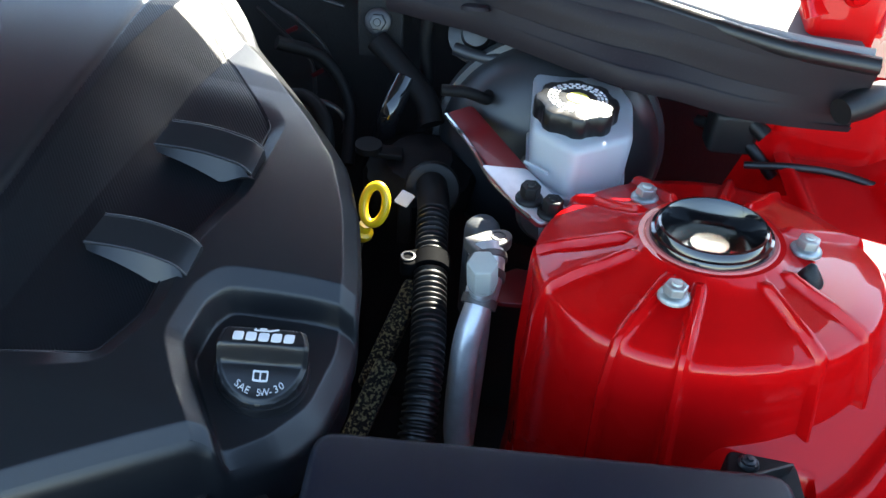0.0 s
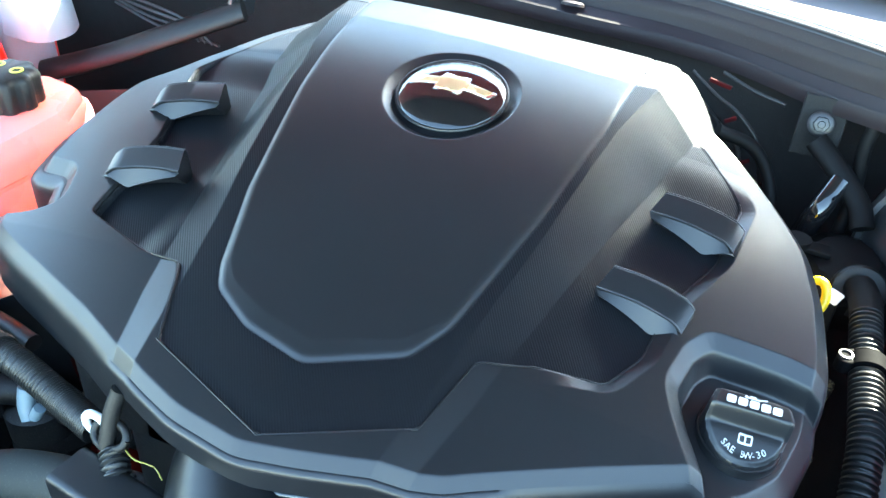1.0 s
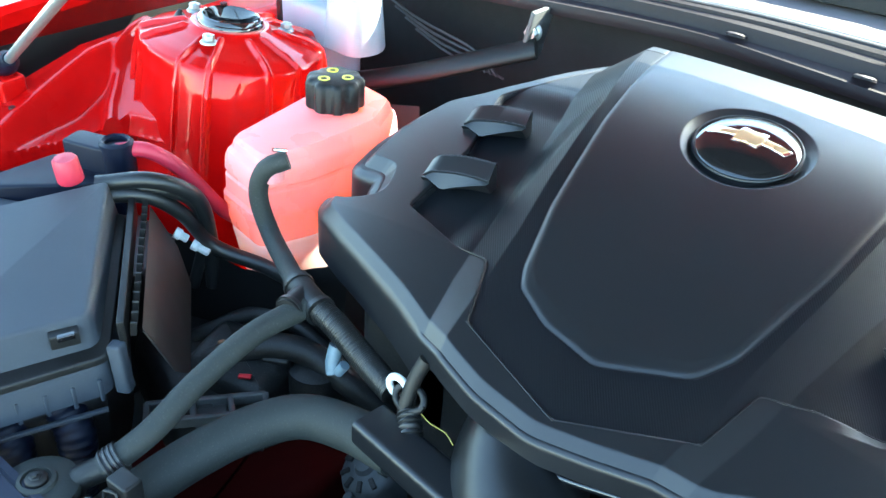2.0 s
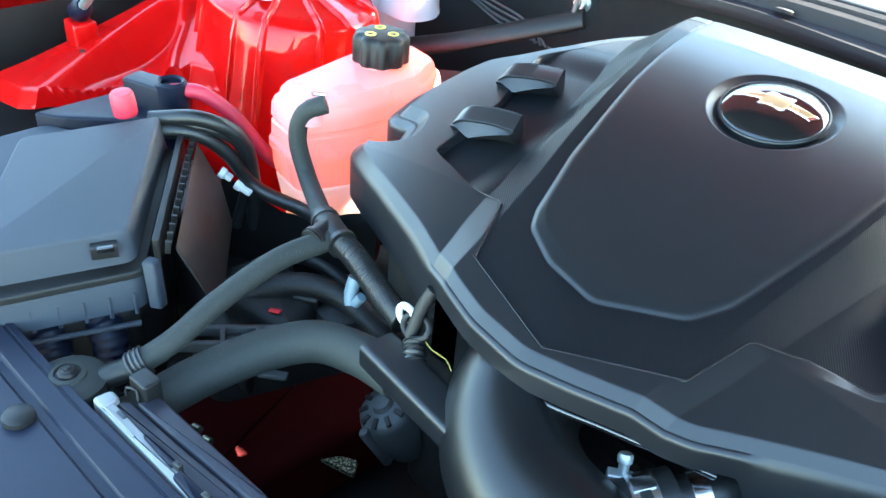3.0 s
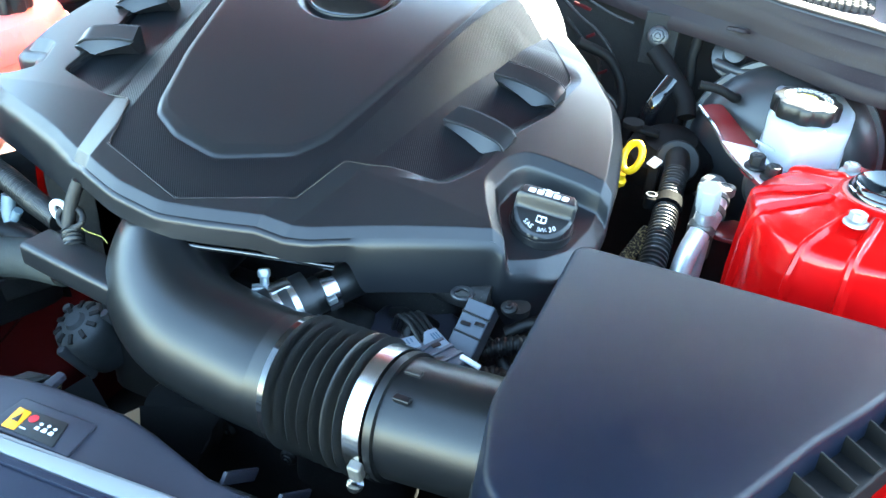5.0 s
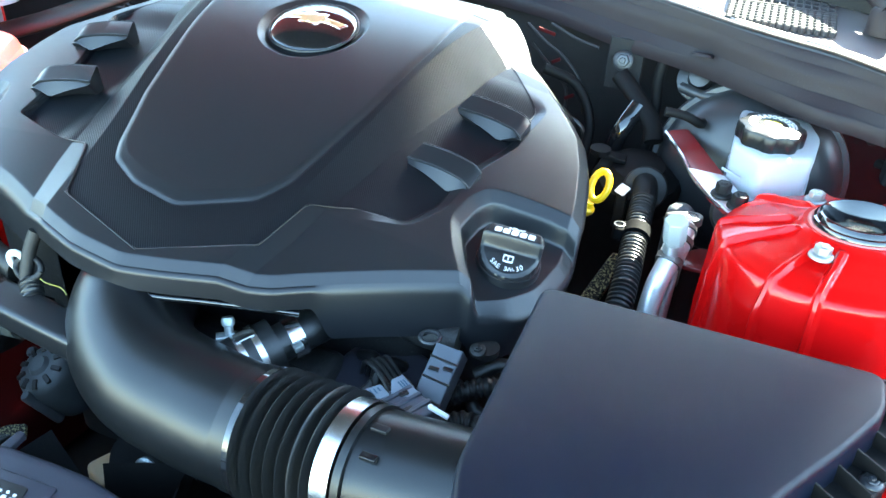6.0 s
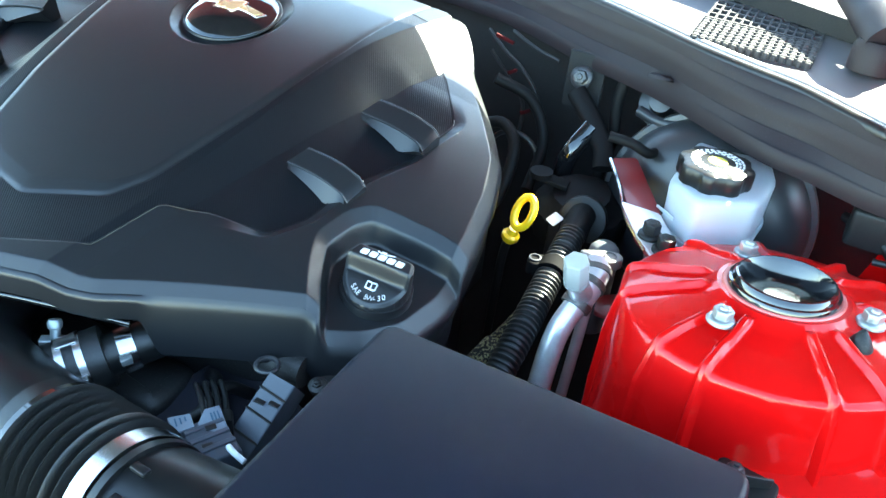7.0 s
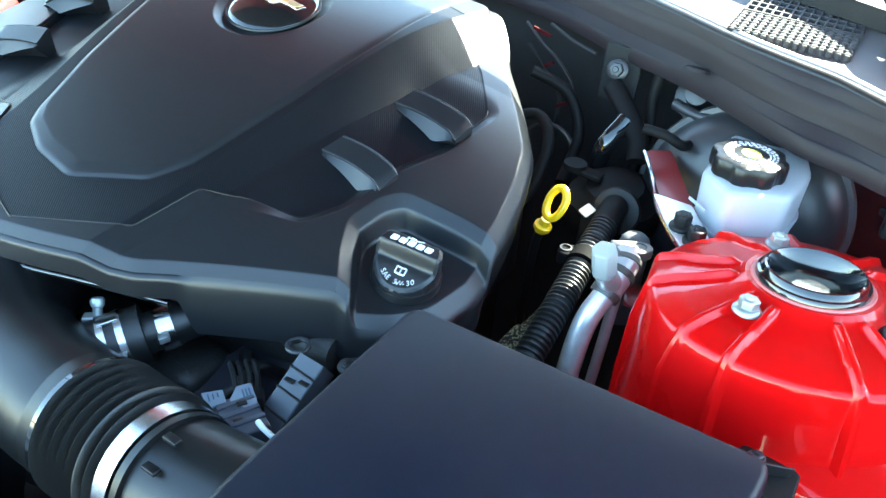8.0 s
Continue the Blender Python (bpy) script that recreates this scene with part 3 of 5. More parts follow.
def engine_cover():
    h = 0.0009
    xs, ys = np.arange(-.345, .352, h), np.arange(.180, .735, h)
    X, Y = np.meshgrid(xs, ys)
    ring = rounded(OUTLINE, .009, 3)
    d = sdf(X, Y, [tuple(p) for p in ring])

    def edge(x, y):
        """Width, undercut and drop of the rim at a place."""
        front = 1 - step01(y - .32, .03)
        nose = step01(x + .33, .03) * front
        right = step01(x - .152, .016) * front
        mid = step01(x + .122, .014) * (1 - right) * front
        side = step01(x - .18, .05) * (1 - front)
        return .0125 - .0085 * nose - .0075 * side, -.005 * right + .004 * side, .010 - .003 * nose - .001 * side, .046 + .002 * right - .026 * mid - .02 * step01(y - .64, .05)

    W, under, band, drop = edge(X, Y)
    Z = cover_z(X, Y) - 0.85 * band * (1 - np.clip(d / band, 0, 1))
    keep = d > -.0006
    cell = keep[:-1, :-1] & keep[1:, :-1] & keep[:-1, 1:] & keep[1:, 1:]
    rim = np.zeros_like(keep)
    for a, b in ((0, 0), (1, 0), (0, 1), (1, 1)):
        near = np.zeros_like(keep)
        near[a:a + cell.shape[0], b:b + cell.shape[1]] = ~cell
        rim |= near & keep
    gy_, gx_ = np.gradient(d, h)
    norm = np.maximum(np.hypot(gx_, gy_), 0.3)
    snap = rim & (d < .003)
    shift = np.where(snap, -d, 0.0)
    X, Y = X + shift * gx_ / norm, Y + shift * gy_ / norm
    Z = np.where(snap, cover_z(X, Y) - 0.85 * band, Z)
    # the skirt: follows the outline, bulges out, then drops or leans in
    path = []
    for i in range(len(ring)):
        p, q = ring[i], ring[(i + 1) % len(ring)]
        k = max(1, int((q - p).length / .0025))
        path += [p.lerp(q, s / k) for s in range(k)]
    area = sum(path[i - 1].x * path[i].y - path[i].x * path[i - 1].y for i in range(len(path)))
    skirt = []
    for i, p in enumerate(path + path[:1]):
        i %= len(path)
        t = (path[(i + 3) % len(path)] - path[i - 3]).normalized()
        nrm = Vector((t.y, -t.x)) * (1 if area > 0 else -1)
        w, u, bd, dr = (float(v) for v in edge(np.array(p.x), np.array(p.y)))
        z = float(cover_z(np.array(p.x), np.array(p.y))) - .85 * bd
        u_side = float(step01(np.array(p.x - .18), .05) * step01(np.array(p.y - .34), .03))
        row = [(p.x - nrm.x * .0015, p.y - nrm.y * .0015, z - .0004)]
        for s in (0, .04, .10, .18, .30, .45, .6, .72, .86, 1.0):
            o = w * math.sin(math.pi / 2 * min(1, s / .18)) - u * max(0, (s - .2) / .8)
            o += u_side * (.003 * max(0, (s - .72) / .28) - .006 * min(1, s / .6))
            row.append((p.x + nrm.x * o, p.y + nrm.y * o, z - dr * s))
        row.append((p.x + nrm.x * (w - u - .003), p.y + nrm.y * (w - u - .003), z - dr - .001))
        skirt.append(row)
    di, dp = sdf(X, Y, LOOP), sdf(X, Y, PANEL)
    kind = np.where(dp > -0.002, 2, np.where(di > 0, 1, 0))[:-1, :-1]
    root = thing("engine_cover", (0, .45, .85), "large matte black plastic engine cover with raised fins", "engine cover")
    k = len(xs)
    P = np.stack([X, Y, Z], -1).reshape(-1, 3)
    for name, which, m, words in (("cover_shell", 0, PLASTIC, "matte black moulded shell"), ("insert", 1, INSERT, "finely ribbed black insert"), ("centre_panel", 2, PLASTIC, "smooth raised centre panel")):
        r, c = np.nonzero(cell & (kind == which))
        q = np.stack([r * k + c, r * k + c + 1, (r + 1) * k + c + 1, (r + 1) * k + c], 1)
        used, inv = np.unique(q, return_inverse=True)
        me = bpy.data.meshes.new(name)
        me.from_pydata(P[used].tolist(), [], inv.reshape(-1, 4).tolist())
        me.polygons.foreach_set("use_smooth", [True] * len(me.polygons))
        part(name, me, m, root, words, sharp=0)

    bead = [Vector((x, y, float(cover_z(np.array(x), np.array(y))) + .0003)) for x, y in LOOP if y < .60]
    runs = [[]]
    for p in bead + bead[:1]:
        inside = float(sdf(np.array(p.x), np.array(p.y), PANEL)) > -.006
        if inside or (runs[-1] and (runs[-1][-1] - p).length > .2):
            runs.append([])
        else:
            runs[-1].append(p)
    for r in runs:
        if len(r) > 2:
            part("bead", tube(r, .0007, 8, .004), SATIN, root)

    part("under_lip", tube([(-.03, .224, .872), (.02, .220, .870), (.07, .236, .867), (.11, .250, .864), (.142, .262, .860)], .0032, 10), GLOSSY, root, "glossy strip under the front edge")
    part("skirt", quad_sheet(skirt), PLASTIC, root, "matte black rim wall", sharp=50)

    def fin(s, inner, outer, depth, zi, zo, dy):
        """A raised scoop-like fin: a curved top, an undercut front face, a rear wall."""
        rows = []
        for i in range(17):
            u = i / 16
            x = s * (inner[0] + (outer[0] - inner[0]) * u)
            zt = zi + (zo - zi) * u + 0.0014 * math.sin(math.pi * u) - 0.004 * max(0, (u - .9) / .1) + (0.013 if s < 0 else 0)
            yr = inner[1] + (outer[1] - inner[1]) * u + dy * u + 0.003 * math.sin(math.pi * u)
            yf = yr - depth
            xf = x - s * 0.007 * (1 - 0.4 * u)
            hgt = 0.002 + 0.012 * min(1, u / 0.65) - 0.0135 * max(0, (u - 0.65) / 0.35)
            rows.append([(x, yr + 0.005, zt - 0.030), (x, yr + 0.0012, zt - 0.0016), (x, yr, zt), (x, yr - 0.002, zt + 0.0003), (xf + s * .0005, yf + 0.0016, zt - 0.0060), (xf, yf, zt - 0.0068),
                         (xf, yf + 0.0008, zt - 0.0088), (xf + s * .002, yf - 0.002 - 0.40 * hgt, zt - 0.0088 - hgt), (x, yr, zt - 0.034)])
        beads = [tube([Vector(r[k]) for r in rows], .0008, 6, .01) for k in (2, 5)]
        g = quad_sheet(rows)
        w = len(rows[0])
        g[1].extend([tuple(range(w))[::-1], tuple(range(16 * w, 17 * w))])
        part("fin", join(g, *beads), PLASTIC, root, "raised black fin", sharp=30)

    fin(1, (.192, .523), (.254, .521), .0205, .963, .951, 0)
    fin(1, (.175, .439), (.235, .433), .0200, .944, .934, 0)
    fin(-1, (.192, .508), (.252, .506), .021, .961, .951, -.010)
    fin(-1, (.170, .419), (.231, .416), .0205, .945, .936, -.008)
    # emblem: a dark glossy oval with a plain gold cross-shaped mark
    ez = float(np.polyval(GP, .555)) - 0.0035
    em = at(.0015, .555, ez, 12.5, 1.2)
    es = em @ Matrix.Diagonal((.86, .86, 1, 1))
    oval = lathe([(0.0455, -0.006), (0.0455, 0.0008), (0.0445, 0.0020), (0.038, 0.0052), (0.028, 0.0086), (0.018, 0.0104), (0.008, 0.0112), (0.0005, 0.0114)], em @ Matrix.Diagonal((1, 1.02, 1, 1)), 64)
    emblem = part("emblem", oval, GLOSSY, root, "glossy dark oval emblem")
    part("bezel", tube([em @ Vector((0.0465 * math.cos(a), 0.0475 * math.sin(a), 0.0)) for a in np.linspace(0, 2 * math.pi, 49)], 0.0014, 8, 0.004), PLASTIC, emblem)

    def domed(geo, lift):
        return [em @ Vector((v.x * 1.02, v.y * .92, v.z + lift + .0114 - 4.0 * (v.x * v.x + v.y * v.y))) for v in map(Vector, geo[0])], geo[1]

    def strip(k):
        left = [(-.034, -.004), (-.023, -.004), (-.0115, -.004), (-.0115, .005), (-.022, .005), (-.030, .005)]
        mid = [(-.0115, -.010), (.009, -.010), (.0115, -.004), (.0115, .011), (-.009, .011), (-.0115, .005)]
        right = [(.0115, -.004), (.021, -.004), (.030, -.004), (.034, .005), (.023, .005), (.0115, .005)]
        return join(*[prism([(x * k[0], y * k[1]) for x, y in q], -.002, 0, .0003, .0003) for q in (left, mid, right)])

    part("mark_rim", domed(strip((1.09, 1.20)), .0006), CHROME, emblem, "chrome rim")
    part("mark", domed(strip((1.0, 1.0)), .0012), GOLD, emblem, "gold mark")


engine_cover()

# oil filler cap
OC = Vector((.2825, .378, .882))
cap = thing("oil_filler_cap", OC, "black plastic oil filler cap with white print", "oil cap")
cm = at(*OC, 8, 6, 7)


def cap_z(x, y):
    """Height of the cap's crown: a sloping front, a grip across it, a low back."""
    lo = .0075 + .0075 * step01(y + .026, .022) + .0130 * step01(y + .0055, .0060)
    z = np.where(y < .0115, lo, .028 - .019 * step01(y - .0115, .0040))
    return z - .0022 * step01(np.hypot(x, y) - .0235, .0030)


def cap_crown():
    verts, faces, seg = [], [], 120
    radii = [.0004] + [.0265 * k / 44 for k in range(1, 45)]
    for r in radii:
        for k in range(seg):
            a = 2 * math.pi * k / seg
            q = r * (1 - .012 * (r / .0265) * (0.5 + 0.5 * math.cos(24 * a)))
            x, y = q * math.cos(a), q * math.sin(a)
            verts.append(cm @ Vector((x, y, float(cap_z(np.array(x), np.array(y))))))
    for k in range(seg):
        a = 2 * math.pi * k / seg
        verts.append(cm @ Vector((.0268 * math.cos(a), .0268 * math.sin(a), .002)))
    for i in range(len(radii)):
        for k in range(seg):
            j = (k + 1) % seg
            faces.append((i * seg + k, i * seg + j, (i + 1) * seg + j, (i + 1) * seg + k))
    return verts, faces + [tuple(range(seg))[::-1]]


def on_crown(geo, lift=.0003):
    """Lays flat print over the crown."""
    return [cm @ Vector((v[0], v[1], float(cap_z(np.array(v[0]), np.array(v[1]))) + lift + v[2])) for v in geo[0]], geo[1]


body = part("cap", cap_crown(), CAPPL, cap, sharp=50)
part("base_ring", lathe([(.0285, -.006), (.0285, .0008), (.0280, .0020), (.0262, .0024), (.0262, .004)], cm, 72, close=False), CAPPL, cap)
for k in range(5):
    x = -.0180 + k * .0073
    part("print_mark", on_crown(prism([(x, .0020), (x + .0060, .0020), (x + .0066, .0082), (x + .0006, .0082)], 0, .0003, .0016, .0001)), MARK, body)
part("print_mark", on_crown(join(*[bar((*p, 0), (*q, 0), .0008, .0006, 0, .0001) for p, q in (((-.006, .0097), (.003, .0097)), ((-.006, .0097), (-.005, .0110)), ((.003, .0097), (.008, .0112)), ((-.003, .0110), (.001, .0110)))])), MARK, body, "small oil can symbol")
letters = []
for k, ch in enumerate("SAE 5W-30"):
    a = radians(-90 + (k - 4) * 9.5)
    if ch != " ":
        me = text_geo(ch, .0056, at(.0205 * math.cos(a), .0205 * math.sin(a), 0, 0, 0, math.degrees(a) + 90))
        letters.append(([tuple(v.co) for v in me.vertices], [tuple(f.vertices) for f in me.polygons]))
part("writing", on_crown(join(*letters)), MARK, body, "white writing in an arc", sharp=0)
book = [((-.004, -.0140), (-.004, -.0090)), ((0, -.0143), (0, -.0093)), ((.004, -.0140), (.004, -.0090)), ((-.004, -.0140), (0, -.0143)), ((0, -.0143), (.004, -.0140)), ((-.004, -.0090), (0, -.0093)), ((0, -.0093), (.004, -.0090))]
part("print_mark", on_crown(join(*[bar((*p, 0), (*q, 0), .0009, .0006, 0, .0001) for p, q in book])), MARK, body, "small open book symbol")


# ---- strut towers ----
def strut_tower(s, cx, cy, cz, name, group):
    """A pressed dome with radial ribs, three bolts and a rubber collar; s mirrors it."""
    m = at(cx, cy, cz, -4.5, -4.0 * s)
    ribs = [-128, -107, -62, -41, 16, -163, 176, 107, 71, 53, 137]
    prof = [(.035, -.002), (.039, .0015), (.047, .0018), (.0505, -.0015), (.058, -.0050), (.078, -.0105), (.098, -.0150), (.1130, -.0205), (.1158, -.0235), (.1172, -.030), (.1200, -.06), (.125, -.11), (.132, -.18), (.145, -.26), (.17, -.40)]
    seg = 420
    verts, faces = [], []
    p = [Vector((r, z)) for r, z in prof]
    fine = []
    for i in range(len(p) - 1):
        k = max(1, int((p[i + 1] - p[i]).length / 0.003))
        fine += [p[i].lerp(p[i + 1], j / k) for j in range(k)]
    fine.append(p[-1])
    for q in fine:
        for k in range(seg):
            a = 360.0 * k / seg
            near = min(abs((a - b + 180) % 360 - 180) for b in ribs) * math.pi / 180 * q.x
            up = 0.0060 / (1 + (near / 0.0032) ** 6) * min(1, max(0, (q.x - .050) / .008)) * min(1, max(0, (q.y + .20) / .10))
            ahead = 1 - .15 * max(0, -math.sin(radians(a)))
            wall = min(1, max(0, (-q.y - .02) / .03))
            swell = 0.006 * math.cos(radians(3 * a + 40)) * wall
            rad, z = (q.x if q.x < .05 else .05 + (q.x - .05) * ahead) + up * wall + swell, q.y + up * (1 - wall)
            verts.append(m @ Vector((s * rad * math.cos(radians(a)), rad * math.sin(radians(a)), z)))
    for i in range(len(fine) - 1):
        for k in range(seg):
            j = (k + 1) % seg
            faces.append((i * seg + k, i * seg + j, (i + 1) * seg + j, (i + 1) * seg + k))
    root = thing(name, (cx, cy, .5), "glossy red strut tower dome with radial ribs and bolts", "strut tower", group)
    part("dome", (verts, faces), RED, root, "glossy red pressed dome", sharp=35)
    for bx, by in ((-.035, .061), (-.032, -.059), (.060, -.006)):
        r = math.hypot(bx, by)
        part("bolt", hexbolt(m @ Vector((s * bx, by, -.0035 - max(0, r - .064) * .6)), at(0, 0, 0, -4), .0074, .0102, .0105), ZINC, root, "zinc-plated flange bolt")
    # pale colour here stands for the sky highlight round the collar
    part("bare_ring", lathe([(.0400, -.001), (.0402, .0028), (.0424, .0029), (.0434, .0018), (.0436, -.001)], m, 72, close=False), RINGP, root, "pale ring standing for the sky highlight round the collar")
    collar = part("collar", lathe([(.028, -.016), (.0400, -.012), (.0404, .0035), (.0392, .0060), (.0372, .0066), (.0366, .0085), (.0352, .0108), (.0335, .0112), (.0318, .0080), (.0298, .0010), (.0275, -.0045), (.0262, -.014)], m, 72, close=False), GLOSSY, root, "glossy black collar")
    part("plate", lathe([(.0270, -.016), (.0270, -.0085), (.022, -.0075), (.014, -.0060), (.0125, -.0035), (.0005, -.003)], m, 40), BRASS, collar, "shiny metal plate")
    part("plug", lathe([(.009, -.008), (.009, -.004), (.006, .002), (.002, .008), (.0005, .009)], m @ at(s * .056, -.032, -.004)), DARKPL, root)
    return root


strut_tower(1, .558, .488, .930, "strut_tower", "strut towers")
strut_tower(-1, -.634, .508, .948, "strut_tower", "strut towers")


# ---- air box, intake duct, bellows ----
airbox = thing("air_filter_box", (.44, .2, .7), "dark grey plastic air filter box with rounded edges", "air box")
lid = [(.327, .318), (.327, .120), (.345, .06), (.40, .02), (.455, .070), (.514, .178), (.545, .226), (.574, .276), (.576, .318)]
part("lid", prism(lid, .80, .911, .014, .0050, Matrix(), .006), AIRLID, airbox, "smooth dark grey lid")
tray = [(x + (.010 if x > .5 else -.004), y - .004) for x, y in lid]
body = part("tray", prism(tray, .62, .845, .012, .004, Matrix(), -.01), DARKPL, airbox, "ribbed black lower tray")
flange = [(.548, .322), (.556, .352), (.5935, .347), (.5925, .282), (.580, .238), (.545, .176), (.485, .066), (.45, .07)]
part("flange", prism(flange, .862, .884, .005, .002), FLANGEPL, body)
for p, q in (((.572, .302), (.590, .300)), ((.568, .272), (.588, .264)), ((.556, .249), (.578, .238)), ((.545, .229), (.566, .216)), ((.531, .207), (.553, .194)), ((.517, .185), (.540, .172)), ((.503, .160), (.527, .147))):
    part("rib", bar((*p, .891), (*q, .886), .0017, .014, .0006, .0005), FLANGEPL, body)
part("screw", hexbolt((.570, .236, .882), Matrix(), .005, .008, .005), BOOST, body, "dark screw")
part("rib", bar((.560, .326, .890), (.588, .340, .886), .0018, .010, .0006, .0005), DARKPL, body)
part("screw", hexbolt((.566, .343, .882), Matrix(), .0045, .0062, .006), BOOST, body, "dark screw")

duct = thing("intake_duct", (.1, .2, .75), "black plastic intake duct with a ribbed rubber bellows", "intake duct")
C1, C2, C3 = Vector((.160, .168, .821)), Vector((.250, .156, .834)), Vector((.336, .160, .838))
part("elbow", tube([(-.004, .32, .855), (-.012, .258, .838), (.008, .214, .826), (.048, .186, .820), (.098, .175, .819), (.130, .170, .820), C1], lambda u: .053 - .005 * u, 44), SATIN, duct, "satin black elbow")
ax = (C2 - C1).normalized()
part("cuff", tube([C1 - ax * .008, C1 + ax * .008, C1 + ax * .012], .0495, 44), SATIN, duct)
part("cuff_lip", tube([C1 + ax * .008, C1 + ax * .013], .0515, 44), GLOSSY, duct)
part("bellows", tube([C1 + ax * .014, C1.lerp(C2, .55), C2 - ax * .008], .0455, 48, ridge=.014, pitch=.0102, narrow=True), RUBBER, duct, "ribbed black rubber bellows")
part("clamp", tube([C2 - ax * .0105, C2 - ax * .003, C2 + ax * .003], .0488, 44, .004), STEEL, duct, "shiny steel hose clamp")
ring_ = duct.children[-1]
part("screw_housing", moved(block(.010, .018, .007, Matrix(), .003, .002), along(C2 + Vector((-.005, -.046, -.012)), C2 + Vector((-.005, -.060, -.016)))), CAST, ring_)
part("screw", hexbolt(C2 + Vector((-.005, -.050, -.024)), at(0, 0, 0, 170), .0045, .006, .006), STEEL, ring_)
neck_ = part("neck", tube([C2 + ax * .002, C2.lerp(C3, .5), C3], .0445, 40), SATIN, duct)
part("collar", tube([C2 + ax * .005, C2 + ax * .011], .0475, 44), SATIN, neck_)
for u in (.012, .03):
    part("tab", moved(block(.006, .003, .012, Matrix(), .001, .001), along(C2 + ax * .010 + Vector((0, -.034 + u, .033 + u * .5)), C2 + ax * .030 + Vector((0, -.034 + u, .033 + u * .5)))), SATIN, neck_)

# ---- brake fluid reservoir and booster ----
brake = thing("brake_fluid_reservoir", (.475, .63, .80), "milky white brake fluid reservoir with a black cap", "fluid reservoir")
plan = [(.443, .712), (.441, .606), (.472, .578), (.519, .605), (.525, .665), (.510, .715)]
part("tank", prism(plan, .83, .932, .008, .006, Matrix(), -.004), TANK, brake, "milky white plastic tank")
part("seam", prism([(.476 + (x - .476) * 1.02, .645 + (y - .645) * 1.02) for x, y in plan], .884, .888, .008, .0015), TANK, brake)
part("level_mark", prism([(-.012, -.0015), (.012, -.0015), (.012, .0015), (-.012, .0015)], 0, .001, .0005, .0003, at(.447, .5935, .905, 90, 0, -38)), TANK, brake)
bm_ = at(.474, .628, .932)
bcap = part("cap", lathe([(.0325, 0), (.0335, .002), (.0335, .014), (.032, .0165), (.029, .0175), (.0005, .0178)], bm_, 96, .09, 8), SATIN, brake, "black scalloped cap")
for r, n_, w in ((.0215, 26, .62), (.0185, 20, .66), (.0155, 18, .6)):
    geo = []
    for k in range(n_):
        a0 = 2 * math.pi * k / n_
        a1 = a0 + 2 * math.pi / n_ * w
        q = [(r * math.cos(a), r * math.sin(a)) for a in (a0, (a0 + a1) / 2, a1)] + [((r + .0018) * math.cos(a), (r + .0018) * math.sin(a)) for a in (a1, (a0 + a1) / 2, a0)]
        geo.append(prism(q, .0176, .0181, 0, .0001, bm_))
    part("print_ring", join(*geo), MARK, bcap, "ring of small white print")
part("print_disc", lathe([(.0085, .0176), (.0085, .0182), (.0005, .0183)], bm_, 32), MARKY, bcap, "yellow printed disc")
part("print_mark", lathe([(.0045, .018), (.0045, .0186), (.0032, .0186), (.0032, .018)], bm_, 24, close=False), LABELK, bcap)

boo = thing("brake_booster", (.466, .708, .845), "round satin black brake booster behind the reservoir", "brake booster")
bo = at(.466, .708, .845, 84)
part("shell", lathe([(.100, -.06), (.103, -.024), (.103, -.014), (.101, .0), (.090, .018), (.072, .030), (.045, .038), (.035, .040), (.0005, .041)], bo, 72), BOOST, boo)
part("rim", lathe([(.100, -.031), (.1085, -.030), (.1095, -.022), (.1085, -.015), (.100, -.014)], bo, 72, close=False), ALCAST, boo, "plated steel rim")
part("cylinder", lathe([(.03, .04), (.03, .105), (.026, .110), (.0005, .111)], bo, 32), CAST, boo, "cast metal master cylinder")
part("check_valve", tube([bo @ Vector((-.060, .062, .018)), bo @ Vector((-.062, .066, .038)), bo @ Vector((-.078, .074, .046)), bo @ Vector((-.10, .076, .05))], .005, 14), FLANGEPL, boo)


# ---- coolant tank ----
cool = thing("coolant_tank", (-.43, .43, .72), "translucent pink coolant tank with a black cap", "coolant tank")
plan = [(-.470, .350), (-.402, .337), (-.380, .395), (-.370, .50), (-.396, .556), (-.455, .566), (-.487, .50), (-.478, .42)]


def tank_body():
    """One hollow shell: a welded seam round the middle, ribbed sides, a stepped and sloping top."""
    ring = rounded(plan, .012, 4)
    rows = [(.800, .97, 0), (.812, .995, 0), (.828, 1.0, 0), (.832, 1.028, 0), (.841, 1.028, 0), (.845, 1.0, 0), (.862, .995, 0), (.864, .975, 0), (.868, .975, 0), (.870, .995, 0), (.884, .985, .2), (.892, .955, .5), (.896, .905, .6), (.903, .885, .8), (.908, .84, 1), (.9095, .60, 1), (.910, .02, 1)]
    verts, faces, k = [], [], len(ring)
    for z, g, tilt in rows:
        for p in ring:
            x, y = -.428 + (p.x + .428) * g, .452 + (p.y - .452) * g
            verts.append((x, y, z + tilt * .05 * (y - .46) - tilt * .03 * max(0, -.44 - x)))
    for i in range(len(rows) - 1):
        for j in range(k):
            q = (j + 1) % k
            faces.append((i * k + j, i * k + q, (i + 1) * k + q, (i + 1) * k + j))
    return verts, faces + [tuple(range(k))[::-1], tuple(range((len(rows) - 1) * k, len(rows) * k))]


